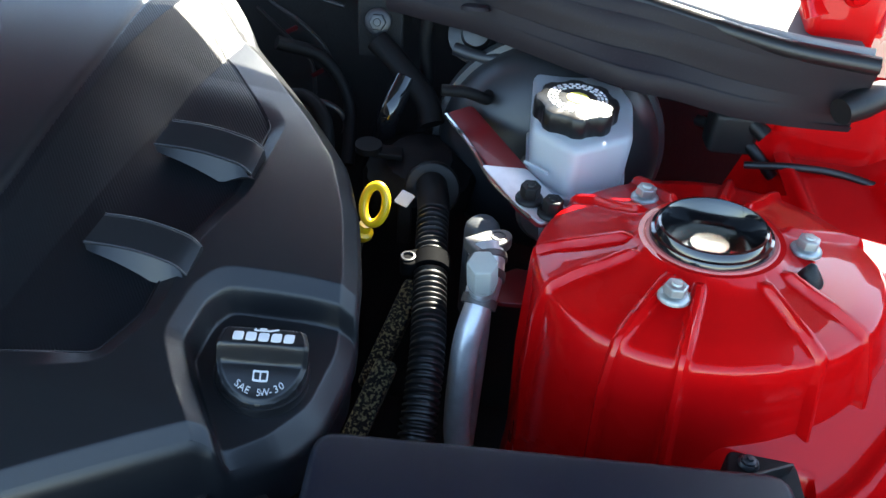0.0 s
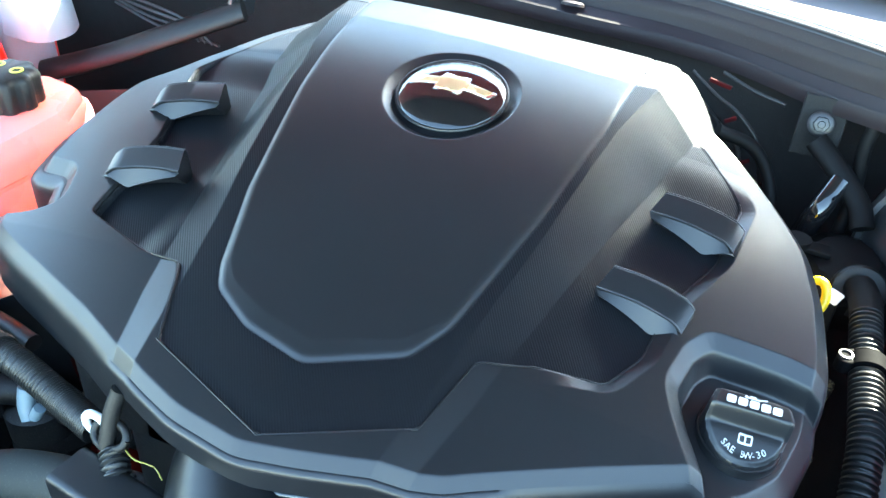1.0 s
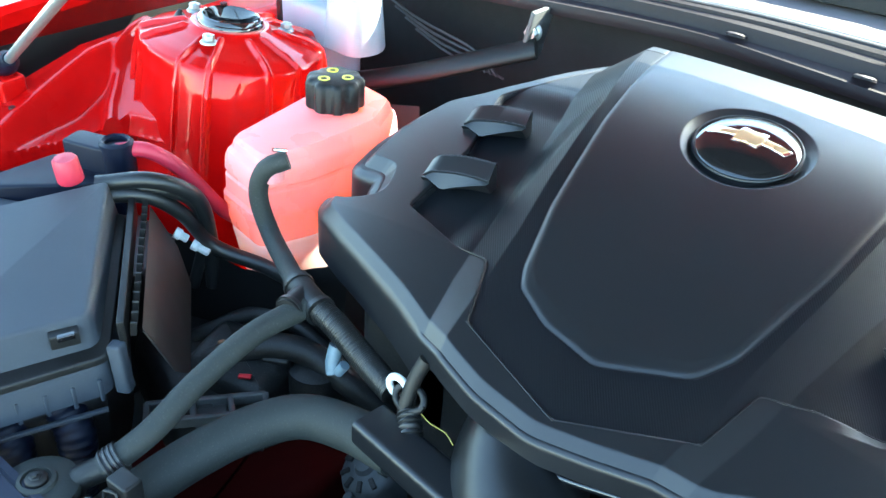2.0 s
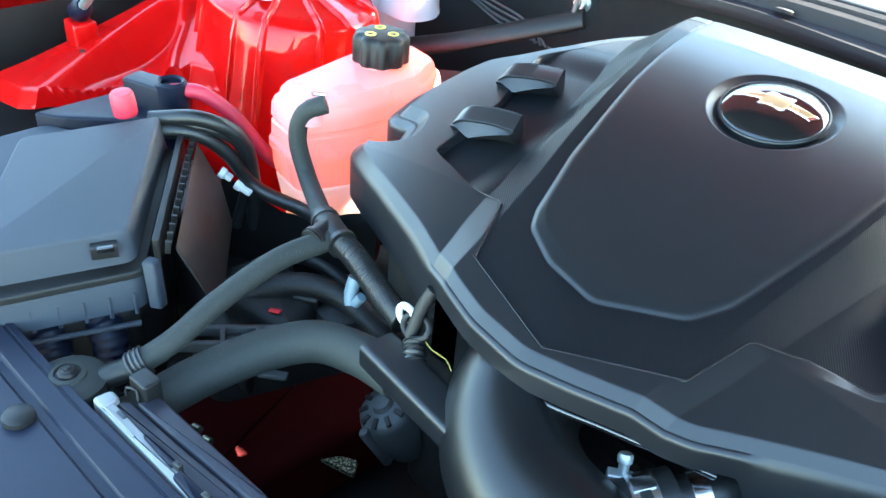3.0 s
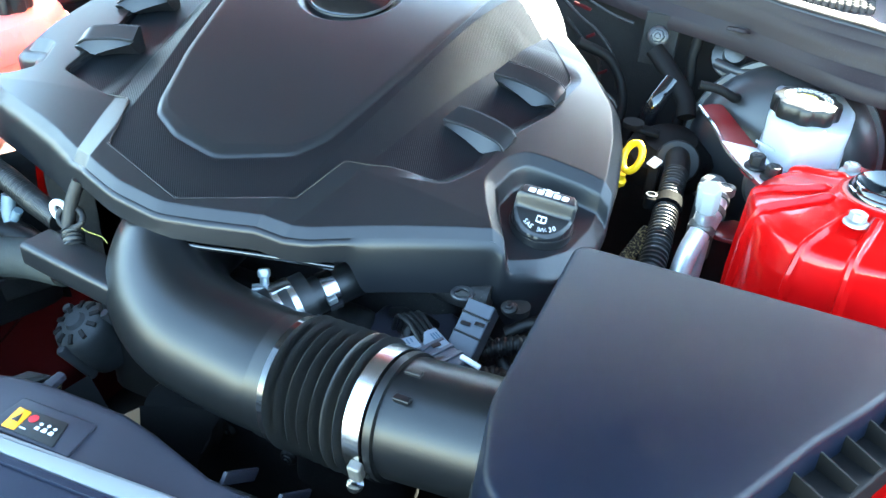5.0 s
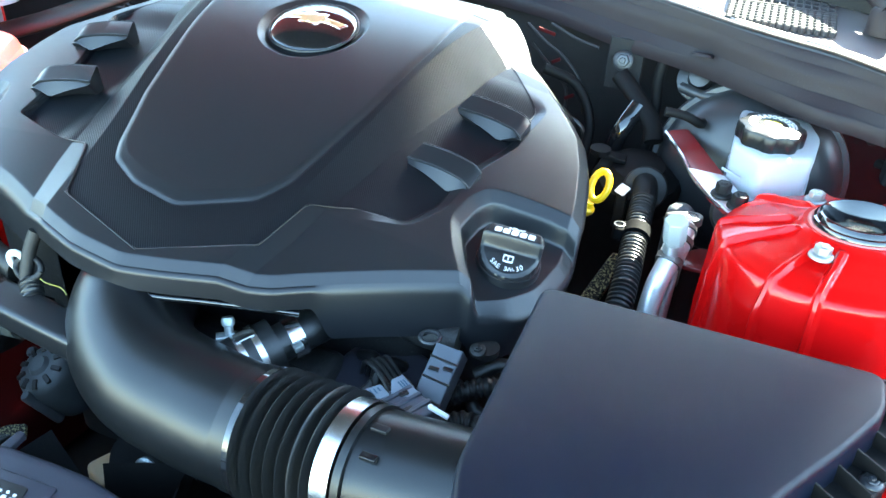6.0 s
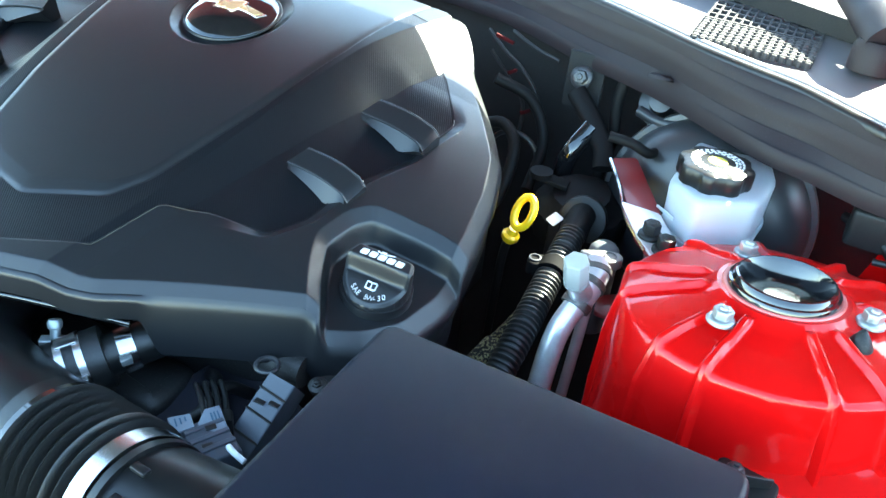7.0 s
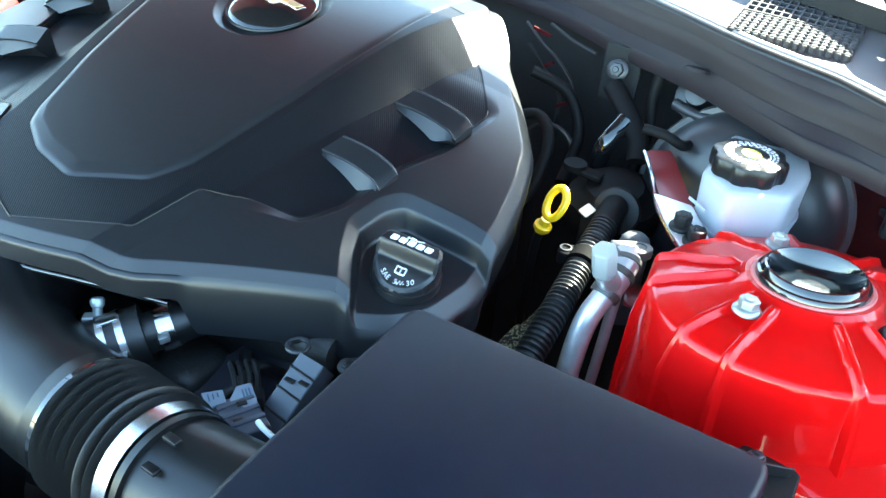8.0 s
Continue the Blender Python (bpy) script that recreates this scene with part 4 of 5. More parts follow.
part("tank", tank_body(), COOLANT_TANK, cool, "translucent pink plastic tank", sharp=28)
part("lower_tank", prism([(x * .97 - .012, y * .94 + .022) for x, y in plan], .742, .802, .018, .006, Matrix(), -.010), COOLANT_LOW, cool, "pale milky lower half")
part("neck_boss", lathe([(.012, -.01), (.012, .006), (.008, .008)], at(-.366, .330, .912), 20), COOLANT_TANK, cool)
cc = at(-.430, .482, .905)
part("neck", lathe([(.026, -.02), (.026, .012), (.022, .014)], cc, 40), COOLANT_TANK, cool)
ccap = part("cap", lathe([(.031, .008), (.033, .010), (.033, .036), (.031, .040), (.027, .042), (.0005, .0425)], cc, 96, .10, 9), DARKPL, cool, "black scalloped cap with yellow symbols")
for k in range(3):
    a = 2 * math.pi * k / 3 + .4
    part("print_mark", lathe([(.0065, .0422), (.0065, .0430), (.004, .0430), (.004, .0422)], cc @ at(.015 * math.cos(a), .015 * math.sin(a), 0), 20, close=False), MARKY, ccap, "yellow printed symbol")

# ---- fuse box and battery ----
fuse = thing("fuse_box", (-.47, .12, .6), "dark grey fuse box with a flat lid", "fuse box")
def sheared(geo):
    return [(v[0], v[1], v[2] + .890 - .0985 * (v[0] + .486) + .076 * (v[1] - .229)) for v in geo[0]], geo[1]


lidp = [(-.486, .230), (-.345, .114), (-.395, -.006), (-.532, .106)]
part("lid", sheared(prism(lidp, -.034, .003, .008, .0035, Matrix(), .005)), LIDPL, fuse, "smooth grey lid")
part("lid_rim", sheared(prism([(-.470, .234), (-.326, .114), (-.378, -.018), (-.545, .10)], -.034, -.027, .010, .002, Matrix())), DARKPL, fuse)
part("upper_tray", sheared(prism([(-.470, .230), (-.328, .112), (-.380, -.016), (-.62, .0), (-.60, .16)], -.066, -.034, .012, .005, Matrix(), .002)), LIDPL, fuse, "grey tray under the lid")
part("body", sheared(prism([(-.470, .226), (-.338, .112), (-.388, -.012), (-.61, .0), (-.59, .16)], -.26, -.060, .012, .004, Matrix(), -.015)), DARKPL, fuse)
part("corner_rib", bar((-.3245, .1225, .798), (-.3265, .1215, .846), .013, .013, .004, .003), LIDPL, fuse)
for k in range(7):
    p = Vector((-.330, .104, .794)).lerp(Vector((-.380, -.012, .792)), k / 6)
    part("tooth", block(.0035, .003, .022, at(p.x, p.y, p.z), .0008, .0006), LIDPL, fuse)
part("tooth_rail", bar((-.329, .106, .783), (-.381, -.014, .781), .004, .004, .001, .0008), LIDPL, fuse)

# ---- front: radiator support, fan shroud ----
shield = []
for x in np.linspace(-.62, .62, 21):
    e = .014 + .0402 * (min(max(x, -.245), .60) + .245)
    shield.append([(x, y, z) for y, z in ((-.38, .795), (-.30, .803), (-.20, .806), (-.12, .808), (-.082, .808), (-.080, .8055), (-.072, .8055), (-.070, .808), (-.021, .808), (-.0185, .8052), (-.0125, .8052), (-.010, .8086), (e - .0098, .8086), (e - .0088, .8068), (e - .0074, .8068), (e - .0064, .8084), (e - .001, .808), (e, .800))])
tagged(part("front_panel", solid_sheet(shield, .012), FRONTPL), "flat dark plastic panel over the radiator support", "front panel", kind="structure")
strip = thing("gasket_strip", (-.05, .03, .79), "bright silver strip along the radiator top", "strip", kind="structure")
part("strip", prism([(-.232, .0188), (-.10, .0212), (.05, .0268), (.150, .0305), (.150, .0465), (.05, .0415), (-.020, .0380), (-.050, .0330), (-.10, .0298), (-.228, .0292)], .786, .8072, .0015, .0015), FOIL, strip)
part("end_cap", prism([(-.2415, .0180), (-.227, .0180), (-.2265, .0345), (-.2400, .0345)], .786, .8095, .005, .003), FOIL, strip, "rounded pale end cap")
part("fold", bar((-.226, .0215, .8078), (-.186, .0225, .8078), .0025, .002, .0006, .0005), FOIL, strip)
part("notch", prism([(-.217, .0252), (-.207, .0256), (-.207, .0288), (-.217, .0284)], .8066, .8080, .0006, .0004), BOOST, strip)
rad = thing("radiator", (0, .04, .35), "black radiator top rail with its core below", "radiator")
part("top_tank", bar((-.080, .058, .782), (.60, .085, .782), .026, .022, .006, .004), DARKPL, rad)
part("front_rail", prism([(-.232, .0300), (-.10, .0305), (-.050, .0345), (-.050, .0500), (-.095, .0492), (-.165, .0435), (-.224, .0405)], .786, .8035, .002, .0015), SHROUDPL, rad, "dusty purple-grey top rail")
part("rear_rail", prism([(-.218, .0420), (-.165, .0450), (-.095, .0506), (-.082, .0515), (-.078, .0630), (-.150, .0608), (-.214, .0590)], .780, .8055, .003, .002), SHROUDPL, rad, "dusty purple-grey top rail")
roll = part("rolled_end", tube([(-.098, .0565, .7985), (-.080, .0570, .7985), (-.070, .0575, .7985)], .0072, 20, caps=False), SHROUDPL, rad)
part("pin", tube([(-.082, .0565, .797), (-.066, .0580, .797)], .0042, 14), ZINC, roll, "dull metal pin")
part("block", block(.022, .016, .020, at(-.224, .0545, .800, 0, 0, 4), .003, .002), DARKPL, rad)
part("wire_clip", tube([(-.230, .0405, .805), (-.231, .0420, .812), (-.222, .0455, .813), (-.219, .0440, .806)], .0013, 8), DARKPL, rad)
part("core", block(.80, .03, .42, at(.17, .062, .36, 0, 0, 2)), CORE, rad)
shroud = thing("fan_shroud", (.1, .1, .4), "grey-black fan shroud with a warning label", "fan shroud")
def shroud_shell():
    """A low arched skin: the end beside the rail scoops down to the front, the back edge rolls over."""
    rows = []
    for x in np.concatenate([np.linspace(-.070, .06, 27), np.linspace(.07, .45, 20)]):
        back = float(np.interp(x, [-.070, -.066, -.058, -.04, -.015, .03, .06, .09, .155, .30, .45], [.070, .079, .086, .0915, .0950, .0962, .0955, .090, .072, .074, .080]))
        front = float(np.interp(x, [-.07, -.02, .05, .15, .45], [.0400, .0395, .0425, .0475, .058]))
        dip = .012 * (1 - min(1, max(0, (x + .070) / .075)) ** 2)
        fall = .010 * max(0, (-.058 - x) / .012) ** 2
        rows.append([(x, front, .74), (x, front, .8025 - dip - fall)] + [(x, front + (back - .004 - front) * u, .8025 - fall - dip * (1 - u) ** 1.5) for u in (.15, .3, .45, .6, .75, .9, 1)] + [(x, back - .0012, .8012 - fall), (x, back, .798 - fall), (x, back + .006, .70)])
    rows.insert(0, [(-.0712, y, min(z, .77)) for x, y, z in rows[0]])
    return quad_sheet(rows)


part("shell", shroud_shell(), SHROUDPL, shroud, sharp=55)
part("tab", prism([(-.0235, .094), (-.0225, .113), (-.0150, .113), (-.0140, .094)], .792, .797, .002, .001), SHROUDPL, shroud)
part("flap", prism([(-.062, .086), (-.040, .092), (-.030, .112), (-.050, .108)], .786, .790, .002, .001), DARKPL, shroud, "black flap behind the edge")

label_m = at(.0135, .0565, .8055)
part("label_plate", prism([(-.0320, -.0150), (.0395, -.0130), (.0365, .0195), (-.0300, .0180)], -.006, -.0012, .002, .001, label_m), SHROUDPL, shroud)
lab = part("warning_label", prism([(-.0225, -.0120), (.0250, -.0115), (.0185, .0110), (-.0245, .0085)], -.0014, -.0004, .002, .0002, label_m), LABELK, shroud, "black and orange warning label")
part("orange_field", prism([(-.0222, -.0117), (-.0105, -.0110), (-.0120, .0075), (-.0242, .0080)], -.0006, .0, .001, .0002, label_m), LABELO, lab)
part("print_mark", prism([(-.0200, -.0040), (-.0140, -.0040), (-.0170, .0035)], -.0002, .0004, 0, .0001, label_m), LABELK, lab, "black warning triangle")
part("print_mark", lathe([(.0036, -.0006), (.0036, .0), (.0005, .0001)], label_m @ at(-.0065, .0035, 0), 20), LABELR, lab, "red round symbol")
part("print_mark", prism([(-.0095, -.0075), (-.0040, -.0075), (-.0040, -.0064), (-.0095, -.0064)], -.0006, .0002, .0003, .0001, label_m), MARK, lab)
for k, tall in enumerate((.0050, .0062, .0055)):
    x = .0005 + .0062 * k
    part("print_mark", join(prism([(x, -.0040), (x + .0042, -.0040), (x + .0036, -.0040 + tall * .6), (x + .0006, -.0040 + tall * .6)], -.0006, .0002, .0008, .0001, label_m), lathe([(.0013, -.0006), (.0013, .0002), (.0003, .0003)], label_m @ at(x + .0021, -.0022 + tall * .75, 0), 12)), MARK, lab, "white pictogram")
for k in range(5):
    x = .075 + .045 * k
    part("rib", bar((x + .08, .080, .796), (x + .084, .112, .770), .003, .010, .001, .001), SHROUDPL, shroud)
fan = thing("cooling_fan", (.02, .13, .55), "black cooling fan behind the shroud", "fan")
fm = at(.05, .135, .62, -90)
part("hub", lathe([(.05, -.02), (.05, .012), (.045, .018), (.0005, .02)], fm, 32), DARKPL, fan)
for k in range(7):
    a = 2 * math.pi * k / 7
    rows = [[fm @ Vector((r * math.cos(a + w * .35 + r * 1.2), r * math.sin(a + w * .35 + r * 1.2), -.012 + .03 * w)) for w in (0, .5, 1)] for r in (.045, .09, .13, .16)]
    part("blade", solid_sheet(rows, .003), DARKPL, fan)

# radiator mounts and clips on the front
for x, y, z in ((-.279, .018, .803), (.585, .045, .803)):
    mount = thing("radiator_mount", (x, y, z), "round grey rubber radiator mount with a screw", "mount", "radiator mounts")
    part("disc", lathe([(.028, -.012), (.030, -.004), (.029, -.001), (.021, .003), (.0145, .0035), (.0135, .006), (.0105, .007), (.0095, .004), (.0005, .004)], at(x, y, z), 36), HOSE, mount)
    part("screw", hexbolt((x, y, z + .005), Matrix(), .005, .008, .005), DARKPL, mount)
for x, y in ((-.255, -.03), (-.12, -.09)):
    tagged(part("push_clip", lathe([(.012, 0), (.0115, .004), (.008, .006), (.0005, .0065)], at(x, y, .809), 24), DARKPL), "round black push clip on the front panel", "clip", "push clips")
for q in ([(-.181, .0268), (-.1425, .0262), (-.1400, .0315), (-.178, .0315)], [(-.1330, .0222), (-.1010, .0212), (-.1035, .0310), (-.1340, .0300)]):
    clip = thing("rail_clip", (q[0][0], q[0][1], .807), "blue-black plastic clip over the silver strip", "clip", "rail clips")
    part("cover", prism(q, .803, .8115, .002, .0016), BOXPL, clip)
    part("hook", prism([(q[2][0] - .002, q[2][1] - .004), (q[2][0] + .005, q[2][1] - .003), (q[2][0] + .005, q[2][1] + .001), (q[2][0] - .002, q[2][1] + .001)], .803, .8130, .001, .0008), LABELK, clip)

# ---- hoses on the coolant tank side ----
small = thing("heater_hose", (-.25, .26, .85), "grey-black rubber hoses joined at a branch piece", "hose")
part("tank_hose", tube([(-.352, .338, .925), (-.366, .322, .915), (-.374, .318, .885), (-.357, .316, .85), (-.30, .285, .853), (-.262, .262, .862)], .0095, 18), HOSE, small)
part("front_hose", tube([(-.235, .245, .862), (-.244, .196, .857), (-.247, .139, .840), (-.246, .093, .822), (-.256, .055, .805)], .0100, 18), HOSE, small)
part("sleeved_hose", tube([(-.232, .252, .862), (-.204, .250, .856), (-.165, .245, .842), (-.128, .236, .838)], .0112, 20, ridge=.0006, pitch=.0022), RUBBER, small, "hose in a woven sleeve")
part("sensor_plug", join(tube([(-.199, .246, .840), (-.199, .241, .826), (-.195, .238, .816)], .0065, 14), tube([(-.184, .240, .830), (-.190, .238, .820)], .0045, 12)), PALEBLUE, small, "pale blue-grey plug")
brn = part("branch", join(tube([(-.268, .266, .861), (-.246, .256, .863), (-.222, .250, .861)], .0125, 18), tube([(-.246, .256, .863), (-.240, .230, .862)], .0122, 18)), DARKPL, small, "black branch piece")
for a, b in (((-.262, .263, .862), (-.258, .261, .862)), ((-.226, .2515, .861), (-.221, .250, .861)), ((-.2415, .236, .862), (-.2408, .232, .862))):
    part("band", tube([a, b], .0138, 18), RUBBER, brn)
part("clip", tube([(-.362, .330, .934), (-.356, .326, .938), (-.350, .335, .936)], .002, 8), STEEL, small)
part("end_clamp", tube([(-.251, .070, .812), (-.256, .058, .806)], .0122, 18, ridge=.0015, pitch=.004), BOOST, small, "dark spring clamp")
part("end_joint", tube([(-.255, .060, .806), (-.268, .040, .796), (-.270, .035, .78)], .010, 16), DARKPL, small)

rh = thing("radiator_hose", (-.2, .14, .78), "thick grey-black radiator hose", "hose")
part("hose", tube([(-.262, .03, .745), (-.247, .070, .768), (-.236, .112, .781), (-.218, .160, .792), (-.190, .194, .801), (-.145, .204, .810), (-.095, .203, .818)], .0185, 28), HOSE, rh)
part("outlet", moved(block(.034, .024, .140, Matrix(), .006, .004), along((-.124, .204, .829), (.01, .183, .832))), PLASTIC, rh, "black plastic coolant outlet")

clipw = thing("hose_clip", (-.117, .229, .84), "white and black clip on the cover's front edge", "clip")
part("white_ring", tube([Vector((-.117 + .009 * math.cos(a), .229, .855 + .009 * math.sin(a))) for a in np.linspace(.6, 5.2, 16)], .003, 10), WHITEPL, clipw, "white plastic ring")
part("black_loop", tube([Vector((-.103 + .013 * math.cos(a), .226 + .006 * math.sin(a), .854 + .007 * math.sin(a))) for a in np.linspace(0, 6.28, 18)], .003, 10), DARKPL, clipw)
part("stem", tube([(-.105, .222, .845), (-.104, .232, .868), (-.100, .240, .885)], .006, 12), DARKPL, clipw)
part("connector", tube([(-.10, .222, .842), (-.092, .214, .838), (-.088, .21, .835)], .009, 14, ridge=.002, pitch=.004), RUBBER, clipw)
tagged(part("yellow_wire", tube([(-.088, .222, .85), (-.075, .216, .853), (-.062, .218, .851), (-.05, .211, .852)], .0005, 6), WIRE), "thin yellow wire under the cover's edge", "wire")

# ---- cables and terminals by the fuse box ----
boot = thing("terminal_boot", (-.515, .208, .88), "pinkish red battery terminal cap on the fuse box", "terminal cap")
part("cap", lathe([(.0122, 0), (.0128, .002), (.0122, .022), (.0102, .025), (.0005, .026)], at(-.515, .208, .890, 6), 36, .03, 14), PINK, boot)
part("base", prism([(-.61, .150), (-.585, .166), (-.522, .236), (-.502, .258), (-.547, .284), (-.61, .245)], .835, .872, .006, .003), BOXPL, boot, "dark grey terminal block")
part("clamp", block(.062, .030, .034, at(-.556, .262, .866, 0, 0, 18), .006, .003), BOXPL, boot)
part("tower", lathe([(.017, 0), (.017, .035), (.014, .038), (.011, .036), (.010, .02)], at(-.532, .271, .868), 28), BOXPL, boot)
tagged(part("battery_cable", tube([(-.535, .272, .892), (-.512, .292, .893), (-.494, .318, .868), (-.4785, .345, .823), (-.479, .362, .802), (-.494, .392, .775)], .0082, 16), PINK), "thick red battery cable", "cable")
for pts, r in (([(-.50, .225, .885), (-.465, .262, .888), (-.448, .298, .862), (-.450, .312, .81), (-.455, .315, .74)], .0085),
               ([(-.50, .215, .875), (-.47, .255, .872), (-.455, .285, .845), (-.44, .31, .80), (-.39, .335, .785), (-.33, .33, .79), (-.28, .32, .79)], .0080),
               ([(-.495, .235, .88), (-.462, .270, .876), (-.452, .30, .85), (-.455, .307, .80), (-.47, .30, .74)], .0065)):
    tagged(part("wiring_loom", tube(pts, r, 14), RUBBER), "black wrapped wiring loom beside the fuse box", "cable", "wiring looms")
for a, b in (((-.462, .279, .822), (-.452, .287, .814)), ((-.452, .292, .806), (-.436, .300, .798))):
    tagged(part("cable_clip", join(bar(a, b, .009, .006), lathe([(.006, 0), (.006, .006), (.004, .008)], along(a, b), 14)), WHITEPL), "small white plastic cable clip", "clip", "cable clips")

# ---- washer bottle and dark ducts behind the far tower ----
wash = thing("washer_bottle", (-.60, .68, .85), "bluish white washer bottle with a dark cap", "washer bottle")
part("bottle", join(prism([(-.70, .645), (-.60, .640), (-.585, .70), (-.69, .715)], .80, .945, .015, .01), prism([(-.61, .645), (-.548, .640), (-.538, .675), (-.56, .71), (-.61, .71)], .895, .975, .016, .014, Matrix(), .006)), TANK, wash)
part("cap", lathe([(.028, 0), (.028, .018), (.025, .021), (.0005, .022)], at(-.575, .675, .974), 32), DARKPL, wash)
tagged(part("prop_rod", tube([(-.668, .62, .90), (-.668, .62, .95), (-.665, .615, 1.0)], .004, 10), DARKPL), "thin black upright rod behind the strut tower", "rod")
for k in range(4):
    tagged(part("wire_line", tube([(-.62 + .02 * k, .782, .935 - .012 * k), (-.55 + .02 * k, .780, .915 - .012 * k), (-.45 + .012 * k, .775, .899 - .008 * k), (-.425 + .01 * k, .77, .875)], .0018, 8), ALCAST), "thin grey pipe along the firewall", "pipe", "firewall pipes")
brace = thing("tower_brace", (-.45, .70, .85), "glossy black brace running to the firewall", "brace")
part("bar", tube([(-.58, .66, .845), (-.50, .685, .872), (-.42, .71, .905), (-.335, .745, .940)], .015, 18, flat=.55), DARKPL, brace)
part("foot", bar((-.355, .765, .92), (-.343, .765, .985), .05, .006), ALCAST, brace, "bare metal bracket")
part("bolt", hexbolt((-.349, .759, .955), at(0, 0, 0, 90), .009, .012, .012), ZINC, brace)
tagged(part("heat_shield", solid_sheet([[(-.53, .66, .83), (-.45, .66, .85)], [(-.53, .67, .77), (-.45, .67, .79)]], .004), GRILLE), "grey heat shield below the brace", "shield")

brace2 = thing("tower_brace", (.33, .73, .85), "glossy black brace running to the firewall", "brace")
part("bar", tube([(.300, .752, .925), (.328, .735, .905), (.350, .717, .887), (.358, .70, .872)], .011, 18, flat=.7), FLANGEPL, brace2)
part("foot", block(.042, .006, .062, at(.301, .772, .900), .002, .001), MATTING, brace2)
part("bolt", hexbolt((.300, .762, .938), at(0, 0, 0, 70), .008, .0125, .010), BOOST, brace2)
for p, q in (((.236, .765, .876), (.247, .765, .883)), ((.214, .765, .919), (.224, .765, .925)), ((.190, .775, .955), (.212, .775, .950))):
    tagged(part("wire_plug", bar(p, q, .003, .004, .001, .001), RAILRED), "small dark red plug on the firewall loom", "plug", "firewall plugs")
for pts in ([(.17, .80, .95), (.20, .785, .935), (.225, .775, .925), (.25, .77, .90), (.262, .765, .86)], [(.18, .79, .93), (.212, .78, .905), (.235, .77, .885), (.238, .76, .84)], [(.20, .80, .955), (.235, .79, .945), (.265, .785, .94)]):
    tagged(part("firewall_wire", tube(pts, .0022, 8), DARKPL), "thin black wire along the firewall", "wire", "firewall wires")
tagged(part("firewall_ring", tube([Vector((.245 + .028 * math.cos(a), .735, .842 + .024 * math.sin(a))) for a in np.linspace(-.4, 3.6, 18)], .0028, 8), BOOST), "dark looped pipe behind the engine", "pipe")
tagged(part("vacuum_pipe", tube([(.30, .72, .80), (.312, .712, .85), (.318, .71, .875), (.33, .73, .90)], .011, 16), GLOSSY), "glossy black pipe by the firewall", "pipe")
tagged(part("speed_sensor", join(lathe([(.026, 0), (.026, .008), (.014, .012), (.012, .03), (.0005, .032)], at(.390, .778, .925, 60), 28), tube([(.372, .745, .926), (.40, .735, .924), (.44, .728, .930)], .006, 12)), BOOST), "grey sensor with a cable under the cowl", "sensor")
for pts in ([(.21, .74, .92), (.25, .755, .90), (.275, .745, .86), (.28, .70, .82)], [(.20, .70, .87), (.235, .71, .885), (.262, .69, .872), (.265, .66, .83), (.25, .64, .80)], [(.346, .765, .945), (.344, .762, .92), (.348, .757, .88), (.345, .74, .84)]):
    tagged(part("vacuum_hose", tube(pts, .0065, 14), FLANGEPL), "thin black corrugated hose by the firewall", "hose", "firewall hoses")

# ---- between engine and near strut tower ----
dip = thing("dipstick", (.312, .582, .80), "yellow dipstick with a ring handle", "dipstick")
dm = at(.3225, .579, .866, 62, 0, -18)
part("ring", tube([dm @ Vector((.0095 * math.cos(a), .0155 * math.sin(a), 0)) for a in np.linspace(0, 2 * math.pi, 33)], .0038, 12, caps=False), YELLOW, dip)
part("stopper", lathe([(.0065, -.004), (.009, 0), (.009, .004), (.006, .006), (.005, .012)], along((.3115, .5815, .833), (.317, .580, .852)), 24), YELLOW, dip)
part("tube", tube([(.311, .582, .835), (.305, .585, .80), (.30, .59, .70)], .0045, 12), DARKPL, dip)

cond = thing("wiring_conduit", (.37, .5, .8), "black corrugated wiring conduit", "conduit")
part("pipe", tube([(.3688, .598, .852), (.370, .570, .847), (.374, .510, .836), (.377, .455, .822), (.374, .38, .78), (.365, .30, .70)], .0118, 24, ridge=.003, pitch=.0050), RUBBER, cond)
part("neck", tube([(.364, .634, .850), (.367, .612, .854), (.369, .594, .851)], .0135, 28), FLANGEPL, cond, "smooth black neck")
ringm = along((.3640, .6420, .842), (.3665, .6200, .851))
collar = part("collar", lathe([(.012, -.004), (.0235, -.004), (.0245, -.002), (.0245, .003), (.0230, .005), (.0150, .006), (.012, .006)], ringm, 44), DARKPL, cond, "flat round connector collar")
part("notch", block(.006, .008, .003, ringm @ at(-.004, -.018, .006), .001, .0006), LABELK, collar)
strap = part("strap", prism([(.3475, .5365), (.3520, .5445), (.3600, .5490), (.3730, .5585), (.3800, .5480), (.3690, .5360), (.3570, .5270), (.3500, .5285)], .838, .850, .004, .002), STRAPPL, cond, "black plastic strap with an eyelet")
part("wrap", tube([(.3722, .545, .8435), (.3727, .532, .841)], .0152, 26), STRAPPL, strap)
part("eyelet", lathe([(.0058, .0), (.0058, .0016), (.0042, .0018), (.0040, .0002), (.0005, .0001)], at(.3545, .5370, .8498), 24), BOOST, strap, "dull metal eyelet")
hub = thing("wiring_hub", (.35, .67, .80), "dark round connector hub with a small white sticker", "connector")
part("hub", lathe([(.050, -.03), (.052, -.01), (.048, .0), (.035, .006), (.030, .014), (.0005, .015)], at(.350, .672, .842, 12), 40, .04, 16), FLANGEPL, hub)
